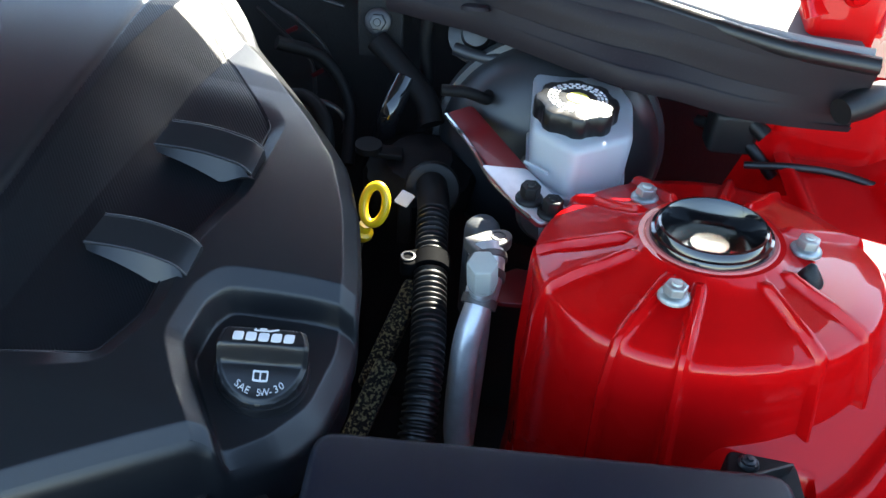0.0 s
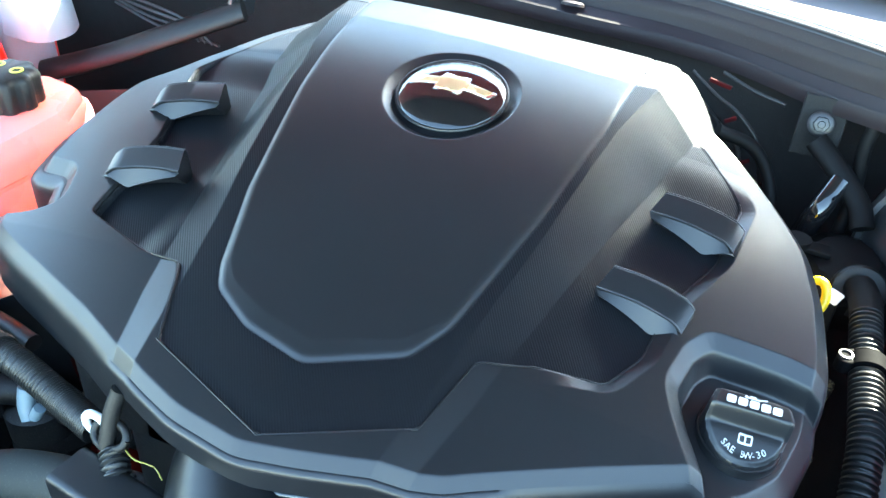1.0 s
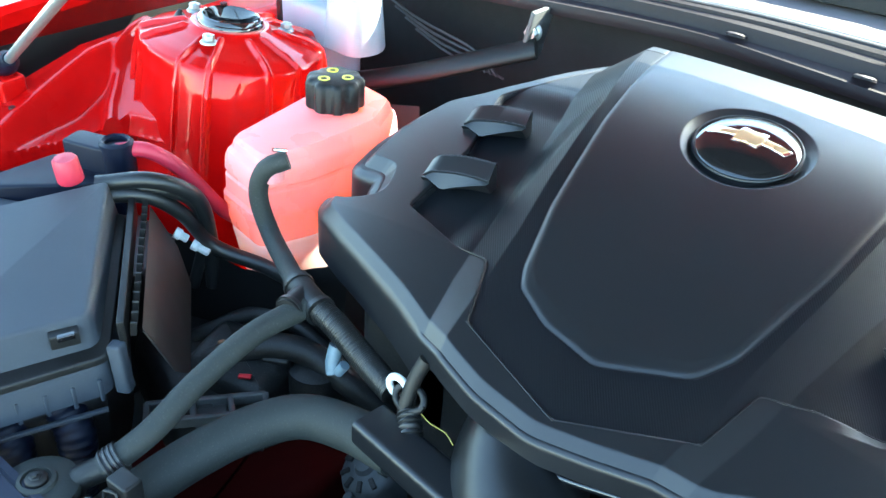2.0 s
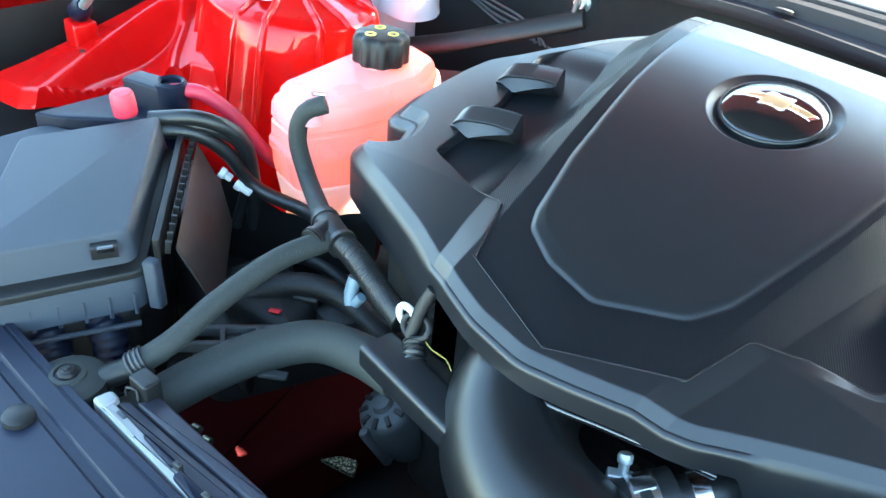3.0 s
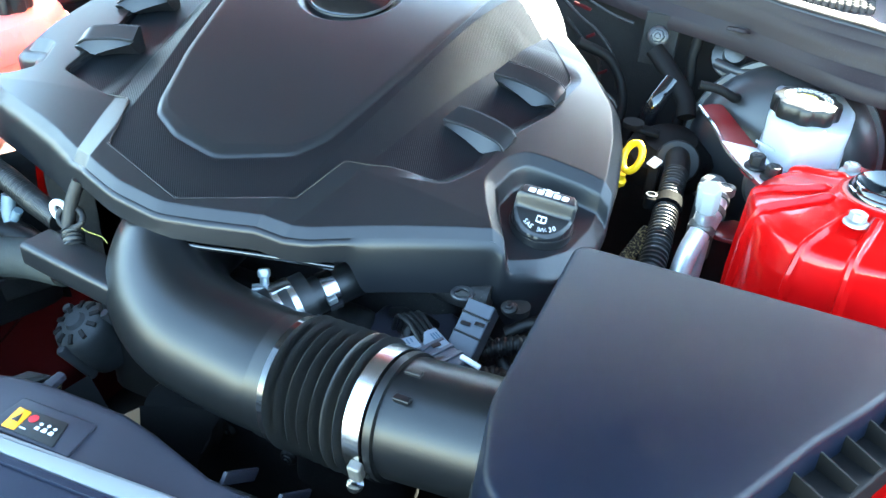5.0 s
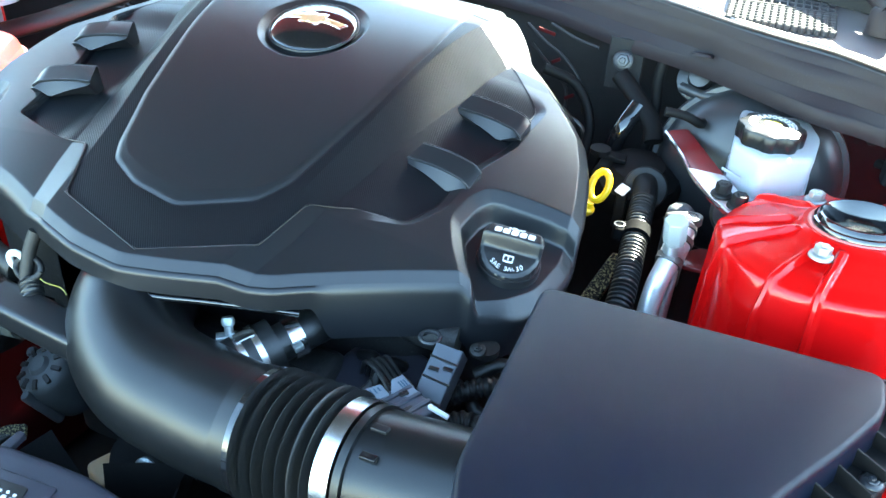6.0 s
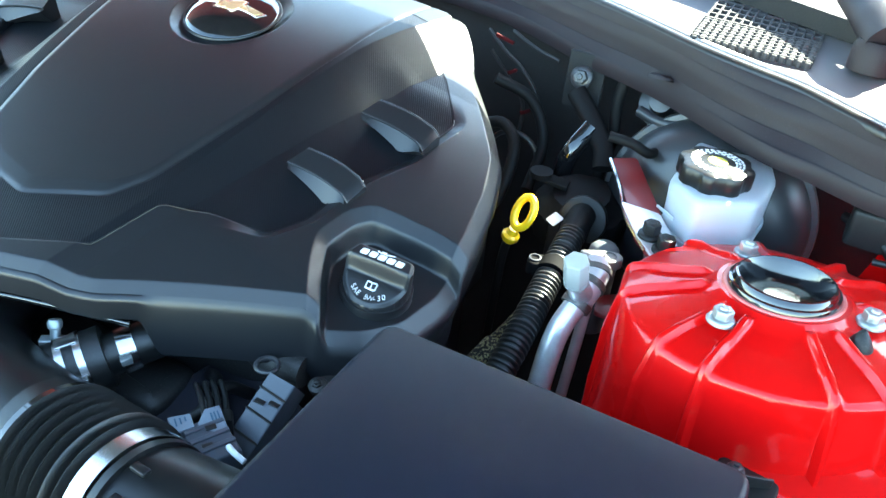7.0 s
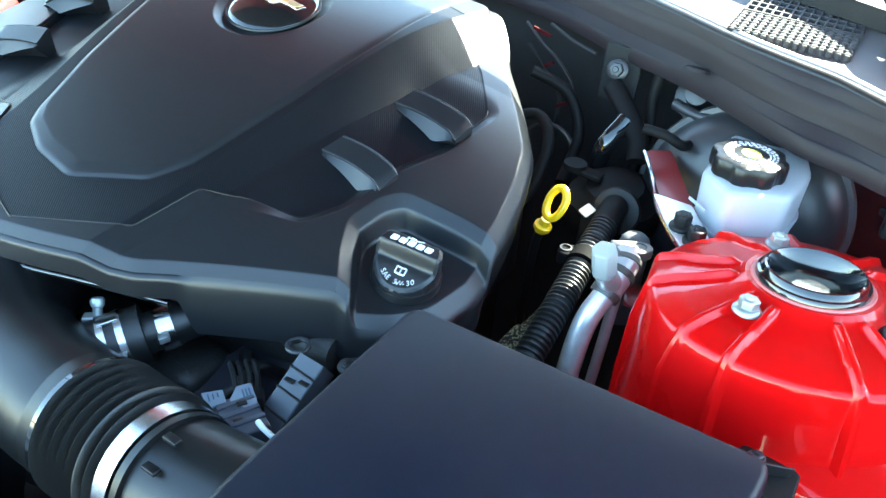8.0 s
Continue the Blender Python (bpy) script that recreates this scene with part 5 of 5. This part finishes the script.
part("sticker", prism([(-.007, -.0065), (.007, -.0065), (.007, .0065), (-.007, .0065)], 0, .0012, .002, .0003, at(.343, .615, .848, 30, 0, -35)), LABELW, hub, "small white square sticker")
part("sticker_post", bar((.343, .618, .80), (.343, .620, .845), .012, .006), DARKPL, hub)
part("lug", join(lathe([(.012, 0), (.012, .006), (.006, .006)], at(.305, .665, .862), 20), bar((.305, .665, .862), (.335, .668, .858), .016, .006)), FLANGEPL, hub)

ac = thing("refrigerant_line", (.406, .47, .75), "bare aluminium refrigerant line with a service valve", "pipe")
HEXCAP = mat("pale_grey_cap", (.27, .28, .27), .55, vary=.08, scale=60, bump=.1)
part("line", tube([(.4135, .514, .866), (.4135, .500, .859), (.410, .488, .848), (.4050, .474, .832), (.4030, .462, .80), (.404, .450, .750), (.414, .440, .715), (.436, .432, .68)], .0102, 26), ALU, ac)
part("second_line", tube([(.416, .512, .848), (.4165, .503, .82), (.416, .496, .78), (.414, .483, .70)], .0050, 16), ALU, ac)
part("fitting", tube([(.4125, .5275, .8725), (.4150, .517, .868), (.4140, .504, .861), (.4120, .495, .854)], lambda u: .0132 - .0012 * u, 30), ALU, ac)
for a, b, r in (((.4142, .5215, .8700), (.4150, .5175, .8680), .0148), ((.4148, .5105, .8648), (.4143, .5055, .8620), .0142), ((.4118, .4945, .8535), (.4103, .4895, .8490), .0132)):
    part("crimp", tube([a, b], r, 30), CAST, ac, "crimped band")
valve = part("valve", tube([(.4125, .4960, .860), (.4115, .4870, .8700), (.4110, .4775, .8800), (.4108, .4735, .8850)], lambda u: .0105 - .0030 * u, 24), ALU, ac, "aluminium service valve")
part("valve_cap", join(prism([(.0108 * math.cos(math.pi / 3 * k + .3), .0108 * math.sin(math.pi / 3 * k + .3)) for k in range(6)], .002, .027, .0012, .0015, along((.4112, .4735, .8840), (.4094, .4655, .9130))), lathe([(.0098, 0), (.0098, .003)], along((.4112, .4735, .8840), (.4094, .4655, .9130)), 24)), HEXCAP, valve, "pale grey hexagonal valve cap")
fm_ = at(.4211, .5331, .8720, 0, 0, 35)
flange_ = part("flange", prism([(-.0240, -.0110), (-.0060, -.0105), (.0040, -.0085), (.0100, -.0050), (.0118, .0), (.0100, .0050), (.0040, .0085), (-.0060, .0105), (-.0240, .0110)], 0, .009, .003, .0018, fm_), CAST, ac, "cast flange with a bolt hole")
part("hole", lathe([(.0058, .0088), (.0058, .0096), (.0046, .0097), (.0044, .0090), (.0005, .0089)], fm_, 24), BOOST, flange_, "recessed bolt hole")
part("stub", lathe([(.0140, -.09), (.0140, -.008), (.0130, -.003), (.0095, .001), (.0005, .0025)], at(.4095, .5590, .8730), 32), ALCAST, ac, "dull rounded end piece")
tagged(part("foam_pad", prism([(.4180, .5300), (.4240, .5060), (.4450, .5060), (.4560, .5450), (.4380, .5480)], .836, .840, .004, .0012), REDIN), "dull red plate beside the refrigerant line", "plate")
SPECKLE = mat("speckled_mat", (.09, .08, .045), .9, vary=.98, scale=520, grain=380, bump=1.0, dust=.3)
_n, _l = SPECKLE.node_tree.nodes, SPECKLE.node_tree.links
_s, _r, _c = _n.new("ShaderNodeTexNoise"), _n.new("ShaderNodeValToRGB"), _n.new("ShaderNodeTexCoord")
_s.inputs["Scale"].default_value = 420
_r.color_ramp.elements[0].position, _r.color_ramp.elements[1].position = .50, .60
_r.color_ramp.elements[0].color, _r.color_ramp.elements[1].color = (.008, .008, .008, 1), (.26, .23, .12, 1)
_l.new(_c.outputs["Object"], _s.inputs["Vector"])
_l.new(_s.outputs["Fac"], _r.inputs[0])
_l.new(_r.outputs[0], _n["Principled BSDF"].inputs["Base Color"])
for x, y, z in ((.342, .545, .755), (.330, .455, .750)):
    tagged(part("insulation_mat", block(.018, .10, .012, at(x, y, z, 30, 10, -15), .006, .004), SPECKLE), "speckled grey insulation beside the engine", "insulation", "insulation mats")

tagged(part("insulation_scrap", prism([(-.022, -.006), (.020, -.009), (.016, .009), (-.004, .006)], 0, .006, .003, .002, at(-0.207, 0.238, 0.6, 20, 0, 20)), SPECKLE), "torn speckled insulation low by the fan", "insulation")

brk = thing("tower_bracket", (.43, .60, .85), "dark red metal bracket with two black bolts", "bracket")
bp_ = [(.371, .673), (.392, .690), (.440, .612), (.474, .560), (.452, .545), (.432, .565), (.408, .610)]
g = prism(bp_, 0, .004, .006, .001, Matrix())
part("plate", ([(v.x, v.y, v.z + .897 - .12 * max(0, .673 - v.y)) for v in g[0]], g[1]), REDIN, brk)
g = prism([(.404, .606), (.4325, .565), (.4525, .544), (.475, .560), (.441, .606)], 0, .002, .004, .0006, Matrix())
part("bare_plate", ([(v.x, v.y, v.z + .9012 - .12 * max(0, .673 - v.y)) for v in g[0]], g[1]), ALU, brk, "bare bright metal end")
part("bare_edge", tube([(.371, .671, .900), (.395, .628, .897), (.415, .590, .890), (.445, .552, .886)], .0022, 8), STEEL, brk, "bare sunlit metal edge")
for p in ((.443, .570, .8905), (.460, .556, .889)):
    part("bolt", hexbolt(p, Matrix(), .008, .011, .014), DARKPL, brk, "black hexagon bolt")

# ---- throttle joint, connectors and wiring in front of the engine ----
joint = thing("hose_joint", (.11, .25, .80), "short black rubber joint held by two steel clamps", "hose joint")
J0, J1 = Vector((.096, .212, .818)), Vector((.151, .286, .838))
jd = (J1 - J0).normalized()
part("sleeve", tube([J0, J0 + jd * .03, J0 + jd * .050, J0 + jd * .053, J1], lambda u: .0245 if u < .56 else .0165, 32), RUBBER, joint)
c1 = part("clamp", join(tube([J0 + jd * .018, J0 + jd * .0235], .0262, 36), tube([J0 + jd * .0315, J0 + jd * .037], .0262, 36)), STEEL, joint, "wide slotted steel clamp")
for k in range(5):
    a = 2 * math.pi * k / 5 + .3
    e1, e2 = jd.orthogonal().normalized(), jd.cross(jd.orthogonal().normalized())
    q = e1 * .0258 * math.cos(a) + e2 * .0258 * math.sin(a)
    part("bridge", bar(J0 + jd * .020 + q, J0 + jd * .035 + q, .012, .003, .001, .0005), STEEL, c1)
part("clamp_screw", join(lathe([(.0038, -.006), (.0038, .010), (.0052, .011), (.0056, .015), (.0045, .0175), (.0005, .018)], along(Vector((.092, .234, .838)), Vector((.089, .238, .849))), 20), bar((.083, .228, .838), (.098, .238, .838), .009, .008)), ZINC, c1)
part("clamp", tube([J0 + jd * .060, J0 + jd * .072], .0185, 30), STEEL, joint, "narrow steel clamp")
c2 = joint.children[-1]
part("screw_housing", bar(J0 + jd * .062 + Vector((.012, -.014, .004)), J0 + jd * .070 + Vector((.012, -.014, .004)), .008, .006, .001, .001), ZINC, c2)

conn = thing("wiring_connector", (.256, .24, .82), "grey-blue wiring connectors with black leads", "connector")
GREYC = mat("connector_plastic", (.050, .058, .074), .45, vary=.15, scale=40, grain=900, bump=.2)
part("housing", bar((.258, .284, .848), (.253, .234, .814), .024, .020, .002, .0015), GREYC, conn)
for k in range(3):
    u = .2 + .28 * k
    a = Vector((.258, .2780, .8569)).lerp(Vector((.253, .228, .8229)), u)
    part("seam", bar(a - Vector((.0125, -.002, 0)), a + Vector((.0125, -.002, 0)), .0018, .0012, .0004, .0003), LABELK, conn)
for k, (u, w) in enumerate(((.30, .006), (.34, -.005))):
    q = Vector((.258, .2778, .8572)).lerp(Vector((.253, .2278, .8232)), u)
    part("window", bar(q + Vector((w - .004, 0, 0)), q + Vector((w + .004, 0, 0)), .004, .0014, .0004, .0003), LABELK, conn, "dark slot")
second = part("second_housing", bar((.233, .222, .838), (.268, .203, .842), .028, .020, .003, .002), GREYC, conn)
for u in (.15, .42, .7):
    a = Vector((.233, .222, .8485)).lerp(Vector((.268, .203, .8525)), u)
    part("ridge", bar(a + Vector((-.006, -.012, 0)), a + Vector((.006, .012, 0)), .0035, .003, .0008, .0006), GREYC, second)
for u, w in ((.28, .004), (.56, -.005)):
    a = Vector((.233, .222, .8490)).lerp(Vector((.268, .203, .8530)), u)
    part("slot", bar(a + Vector((-.002, w - .003, 0)), a + Vector((.002, w + .003, 0)), .004, .0016, .0006, .0004), LABELK, second, "dark slot")
part("boot", bar((.240, .232, .836), (.228, .246, .830), .018, .014, .004, .003), DARKPL, conn, "black rubber boot")
for k in range(4):
    part("lead", tube([(.228 + .003 * k, .232 + .003 * k, .834), (.210 + .004 * k, .247 + .004 * k, .838 - .002 * k), (.192 + .004 * k, .262 + .004 * k, .830), (.180 + .005 * k, .280, .800)], .0022, 8), RUBBER, conn)
part("lever", tube([(.268, .209, .857), (.275, .206, .858), (.284, .205, .856)], .0021, 12), WHITEPL, conn, "white plastic lever")
conn.location.x += .010
part("ring_clip", tube([Vector((.247 + .008 * math.cos(a), .288 + .008 * math.sin(a), .852)) for a in np.linspace(0, 6.28, 16)], .002, 8), BOOST, conn)
PALELABEL = mat("pale_label", (.15, .18, .215), .5, vary=.1, scale=60, bump=.05)
INKBLUE = mat("blue_print", (.03, .075, .12), .5, vary=.1, scale=60, bump=.0)
for q in ([(.2228, .2121), (.2324, .2235), (.2430, .2160), (.2367, .2047)], [(.2378, .2315), (.2434, .2403), (.2627, .2265), (.2572, .2190), (.2434, .2183)]):
    slip = part("label", prism(q, .8478, .8496, .001, .0004), PALELABEL, conn, "pale blue printed label")
    p, d, e = Vector(q[0]), Vector(q[2]) - Vector(q[1]), Vector(q[1]) - Vector(q[0])
    for k in range(3):
        c = p + e * (.28 + .22 * k) + d * .22
        f = c + d * (.55 - .12 * k)
        part("print_mark", bar((c.x, c.y, .8498), (f.x, f.y, .8498), .0011, .0006, .0002, .0001), INKBLUE, slip)
tagged(part("throttle_cover", block(.11, .10, .05, at(.215, .285, .745, 12, 0, -20), .01, .006), SHROUDPL), "dark plastic cover in front of the engine", "engine part")
for pts, r in (([(.18, .30, .80), (.20, .285, .815), (.21, .262, .812), (.20, .25, .80)], .005), ([(.22, .30, .80), (.215, .28, .82), (.212, .262, .815), (.222, .25, .79)], .005),
               ([(.27, .27, .81), (.30, .285, .82), (.32, .29, .81), (.33, .27, .78)], .008),
               ([(.275, .24, .805), (.295, .25, .81), (.315, .245, .80), (.32, .22, .77)], .009), ([(.285, .30, .815), (.305, .31, .826), (.325, .305, .82), (.32, .28, .80), (.295, .275, .80), (.285, .295, .81)], .006),
               ([(.27, .21, .83), (.29, .20, .82), (.30, .19, .79)], .008), ([(.30, .37, .82), (.315, .34, .80), (.31, .30, .77)], .009)):
    tagged(part("engine_lead", tube(pts, r, 14, ridge=.0014 if r > .006 else 0.0, pitch=.005), DARKPL), "black corrugated engine lead", "cable", "engine leads")
tagged(part("spark_coil", join(tube([(.19, .325, .835), (.23, .31, .837), (.265, .31, .838)], .013, 16), lathe([(.012, 0), (.012, .006), (.006, .008)], at(.287, .315, .830), 18)), ENGINE), "dark engine fitting under the cover's edge", "engine part")
tagged(part("engine_bolt", hexbolt((.286, .296, .845), at(0, 0, 0, 20), .004, .007, .006), ENGINE), "small bolt on the engine front", "bolt")

# engine front below
alt = thing("alternator", (-.13, .27, .60), "dull grey finned alternator low on the engine", "alternator")
am = at(-.200, .302, .632, 25, -14, 0) @ Matrix.Diagonal((.78, .78, .78, 1))
part("case", lathe([(.036, -.06), (.042, -.03), (.042, .012), (.038, .022), (.030, .027), (.016, .029), (.012, .035), (.0005, .036)], am, 40), ALCAST, alt, "dull alloy housing")
for k in range(10):
    a = 2 * math.pi * k / 10
    part("slot", moved(block(.015, .007, .005, Matrix(), .002, .001), am @ at(.029 * math.cos(a), .029 * math.sin(a), .0245, 0, 14, math.degrees(a))), ENGINE, alt, "dark cooling slot")
for k in (0, 1, 2):
    a = 2 * math.pi * k / 3 + .5
    part("lug", lathe([(.008, -.05), (.008, .022), (.006, .025), (.0005, .026)], am @ at(.044 * math.cos(a), .044 * math.sin(a), 0), 16), ALCAST, alt)
pul = thing("belt_pulley", (0, .217, .6), "dark belt pulley with a centre bolt", "pulley")
pm = at(-.004, .222, .655, 62)
part("wheel", lathe([(.040, -.01), (.042, -.006), (.038, 0), (.042, .006), (.040, .012), (.02, .010), (.0005, .010)], pm, 40), DARKPL, pul)
part("bolt", hexbolt(pm @ Vector((0, 0, .010)), at(0, 0, 0, 62), .008, .012, .01), ZINC, pul)
tagged(part("tan_bracket", prism([(-.085, .215), (-.05, .20), (-.04, .235), (-.07, .245)], .60, .63, .01, .006), BEIGE), "tan plastic piece low in the bay", "bracket")
tagged(part("frame_rail", block(.24, .50, .10, at(-.46, .38, .36, 0, 0, -6), .02, .02), RAILRED), "dull red frame rail low in the bay", "frame rail", kind="structure")
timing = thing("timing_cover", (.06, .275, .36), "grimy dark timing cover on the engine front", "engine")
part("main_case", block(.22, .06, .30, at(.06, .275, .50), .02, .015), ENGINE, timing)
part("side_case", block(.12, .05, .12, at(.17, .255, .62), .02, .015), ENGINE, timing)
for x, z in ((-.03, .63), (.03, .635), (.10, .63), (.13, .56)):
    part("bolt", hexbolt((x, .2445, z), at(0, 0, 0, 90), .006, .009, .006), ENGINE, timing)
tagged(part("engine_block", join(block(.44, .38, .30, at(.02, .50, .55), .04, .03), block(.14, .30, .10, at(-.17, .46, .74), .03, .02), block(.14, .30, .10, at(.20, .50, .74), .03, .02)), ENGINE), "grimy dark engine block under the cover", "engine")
gbr = thing("gearbox_bracket", (-.335, .205, .68), "bare metal lattice bracket low in the bay", "bracket")
for p, q in (((-.372, .165), (-.300, .250)), ((-.352, .150), (-.282, .235)), ((-.372, .165), (-.352, .150)), ((-.345, .197), (-.325, .183)), ((-.300, .250), (-.282, .235)), ((-.322, .224), (-.302, .211))):
    part("bar", bar((*p, .715), (*q, .715), .006, .012, .002, .001), ALCAST, gbr)
part("web", prism([(-.340, .196), (-.322, .182), (-.306, .206), (-.322, .220)], .705, .713, .002, .001), ALCAST, gbr)
part("post", tube([(-.33, .20, .712), (-.345, .215, .66), (-.36, .23, .60)], .009, 12), ENGINE, gbr)
tagged(part("mount_arm", join(bar((-.32, .30, .66), (-.23, .42, .68), .04, .03), lathe([(.03, 0), (.03, .03), (.02, .035)], at(-.30, .32, .68), 20)), ENGINE), "dark engine mount arm", "engine mount")
tagged(part("bare_bar", bar((-.302, .208, .680), (-.278, .226, .680), .010, .006, .002, .001), ALCAST), "bare pale metal bar low in the bay", "bracket")
# invented dark casing, fills the deep shade low in the bay
dark_fill = thing("gearbox_cover", (-.385, .31, .60), "grimy dark casing added to fill the dark depth of the bay", "gearbox")
part("case", join(block(.21, .20, .09, at(-.43, .315, .60, 0, 0, -20), .03, .02), block(.10, .08, .05, at(-.37, .28, .67, 8, 6, 15), .02, .015)), ENGINE, dark_fill)
part("cap", lathe([(.022, 0), (.022, .02), (.016, .028), (.0005, .03)], at(-.42, .34, .685, 6, -8), 24), ENGINE, dark_fill)
part("plug", block(.030, .022, .024, at(-.335, .30, .70, 12, 0, 30), .004, .003), ENGINE, dark_fill)
part("clip", bar((-.39, .27, .722), (-.37, .262, .726), .008, .004), BEIGE, dark_fill)
part("tag", bar((-.342, .252, .715), (-.330, .258, .717), .006, .003), LABELR, dark_fill, "small red tag")
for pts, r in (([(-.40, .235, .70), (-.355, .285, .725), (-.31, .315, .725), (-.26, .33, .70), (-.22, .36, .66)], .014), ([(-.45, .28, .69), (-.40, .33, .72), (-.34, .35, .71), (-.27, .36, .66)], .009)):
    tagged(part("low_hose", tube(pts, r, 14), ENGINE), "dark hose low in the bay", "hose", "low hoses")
for p in ((-.206, .080, .764), (-.189, .079, .764)):
    tagged(part("brass_stub", tube([p, (p[0] + .009, p[1] + .001, p[2] + .002)], .0030, 10), BRASS), "small bright metal stub by the radiator", "fitting", "radiator stubs")

# added dark sheet: hides the red metal in the shade below the tank
rows = [[(-.492, .299, .800), (-.455, .314, .785), (-.42, .3275, .772), (-.38, .343, .775), (-.34, .359, .795), (-.305, .373, .808)]]
rows += [[(x, y - .006, z - .05) for x, y, z in rows[0]], [(x + .004, y + .004, .60) for x, y, z in rows[0]]]
tagged(part("splash_shield", solid_sheet(rows, .005), FLANGEPL), "dull black backdrop added to darken the bay below the coolant tank", "shield", kind="structure")

# ---- fittings on the fuse box ----
part("rib_strip", bar((-.472, .243, .864), (-.324, .127, .855), .006, .022, .001, .001), DARKPL, fuse)
for k in range(15):
    p = Vector((-.466, .2495, .866)).lerp(Vector((-.321, .1335, .857)), k / 14)
    part("rib", bar(p, p + Vector((.0032, .0040, -.0006)), .0022, .013, .0005, .0005), DARKPL, fuse)
latch = part("latch", bar((-.3445, .1025, .857), (-.3530, .0820, .857), .010, .013, .002, .0015), DARKPL, fuse, "black lid latch")
part("latch_tongue", bar((-.3415, .0975, .861), (-.3465, .0850, .861), .005, .005, .001, .001), GLOSSY, latch)
part("side_panel", solid_sheet([[(-.462, .255, .864), (-.316, .141, .856)], [(-.446, .270, .815), (-.312, .162, .802)], [(-.440, .276, .77), (-.340, .196, .76)]], .004), mat("dusty_brown_plastic", (.024, .019, .017), .6, vary=.25, scale=30), fuse, "dusty brownish side panel")
for x, y in ((-.353, .084), (-.372, .040), (-.390, .000)):
    part("lead", tube([(x - .012, y, .782), (x, y, .772), (x + .012, y - .004, .752), (x + .016, y - .012, .70)], lambda u: .0175 - .004 * u, 18, ridge=.0010, pitch=.006), BOXPL, fuse)

# ---- cowl grille, wiper, hinge and prop ----
gm = at(.459, .810, 1.0135, 4, 0, 0)
grille = thing("cowl_grille", (.455, .842, 1.02), "grey plastic air grille in the cowl", "grille")
part("backing", prism([(-.058, -.056), (.058, -.056), (.058, .060), (-.058, .060)], -.012, -.006, .004, .001, gm), LABELK, grille, "dark openings")
for k in range(14):
    x = -.0565 + .00869 * k
    part("slat", prism([(x - .0010, .004), (x + .0010, .004), (x + .0010, .060), (x - .0010, .060)], -.007, .003, 0, .0004, gm), GRILLE, grille)
for k in range(5):
    y = .004 + .0138 * k
    part("slat", prism([(-.058, y - .0014), (.058, y - .0014), (.058, y + .0014), (-.058, y + .0014)], -.007, .0028, 0, .0004, gm), GRILLE, grille)
for k in range(15):
    x = -.0540 + .00771 * k
    part("louvre", prism([(x - .0027, -.056), (x + .0027, -.056), (x + .0027, .002), (x - .0027, .002)], -.007, .0024, .0024, .0012, gm), GRILLE, grille, "narrow ridged louvre")
for k in range(7):
    y = -.052 + .0082 * k
    part("slat", prism([(-.058, y - .0008), (.058, y - .0008), (.058, y + .0008), (-.058, y + .0008)], -.007, .0030, 0, .0004, gm), GRILLE, grille)
wiper = thing("wiper_arm", (.555, .80, 1.03), "black wiper arm on its pivot", "wiper")
part("pivot", lathe([(.022, 0), (.022, .022), (.019, .028), (.0005, .029)], at(.566, .775, 1.012, -6), 32), COWL, wiper)
part("arm", tube([(.570, .768, 1.045), (.556, .80, 1.052), (.53, .85, 1.062), (.46, .95, 1.10)], lambda u: .022 - .008 * u, 24, flat=.6), COWL, wiper)
hinge = part("hinge", prism([(.640, .655), (.690, .650), (.694, .700), (.644, .705)], .92, 1.10, .008, .004), RED, hood, "red painted hinge")
part("arm", bar((.652, .66, 1.02), (.600, .74, 1.16), .045, .010, .004, .002), RED, hinge)
part("brace", bar((.685, .68, 1.0), (.72, .78, 1.14), .04, .012, .004, .002), RED, hinge)
for z in (.975, 1.04):
    part("bolt", hexbolt((.665, .653, z), at(0, 0, 0, 90), .007, .010, .008), RED, hinge)
tagged(part("end_boot", join(lathe([(.010, -.02), (.012, 0), (.011, .02), (.007, .03)], at(.678, .610, .975, 0, 80, 30), 24)), DARKPL), "dark rubber boot at the cowl's end", "boot")
tagged(part("inner_loom", tube([(.62, .64, .895), (.66, .632, .902), (.70, .628, .90), (.75, .60, .898), (.80, .57, .90)], .0032, 12), RUBBER), "black cable along the red inner fender", "cable")
tagged(part("fender_bracket", join(block(.04, .03, .035, at(.612, .672, .895), .008, .005), tube([(.575, .70, .925), (.60, .68, .935), (.635, .655, .915)], .007, 12), tube([(.59, .70, .90), (.62, .665, .905), (.65, .65, .88)], .005, 12)), DARKPL), "dark bracket with cables behind the strut tower", "bracket")
strut = thing("gas_strut", (-.80, .30, .90), "grey gas strut holding the hood", "gas strut")
S0, S1 = Vector((-0.79, 0.297, .905)), Vector((-0.614, 0.275, 1.02))
part("rod", tube([S0, S0.lerp(S1, .5), S0.lerp(S1, 3.5)], .006, 14), ZINC, strut)
part("socket", lathe([(.011, -.014), (.014, -.006), (.013, .014), (.008, .022)], along(S0, S1), 20), BOXPL, strut)
part("foot", prism([(S0.x - .02, S0.y - .016), (S0.x + .018, S0.y - .02), (S0.x + .016, S0.y + .014), (S0.x - .02, S0.y + .012)], .862, .893, .006, .003), RED, strut)
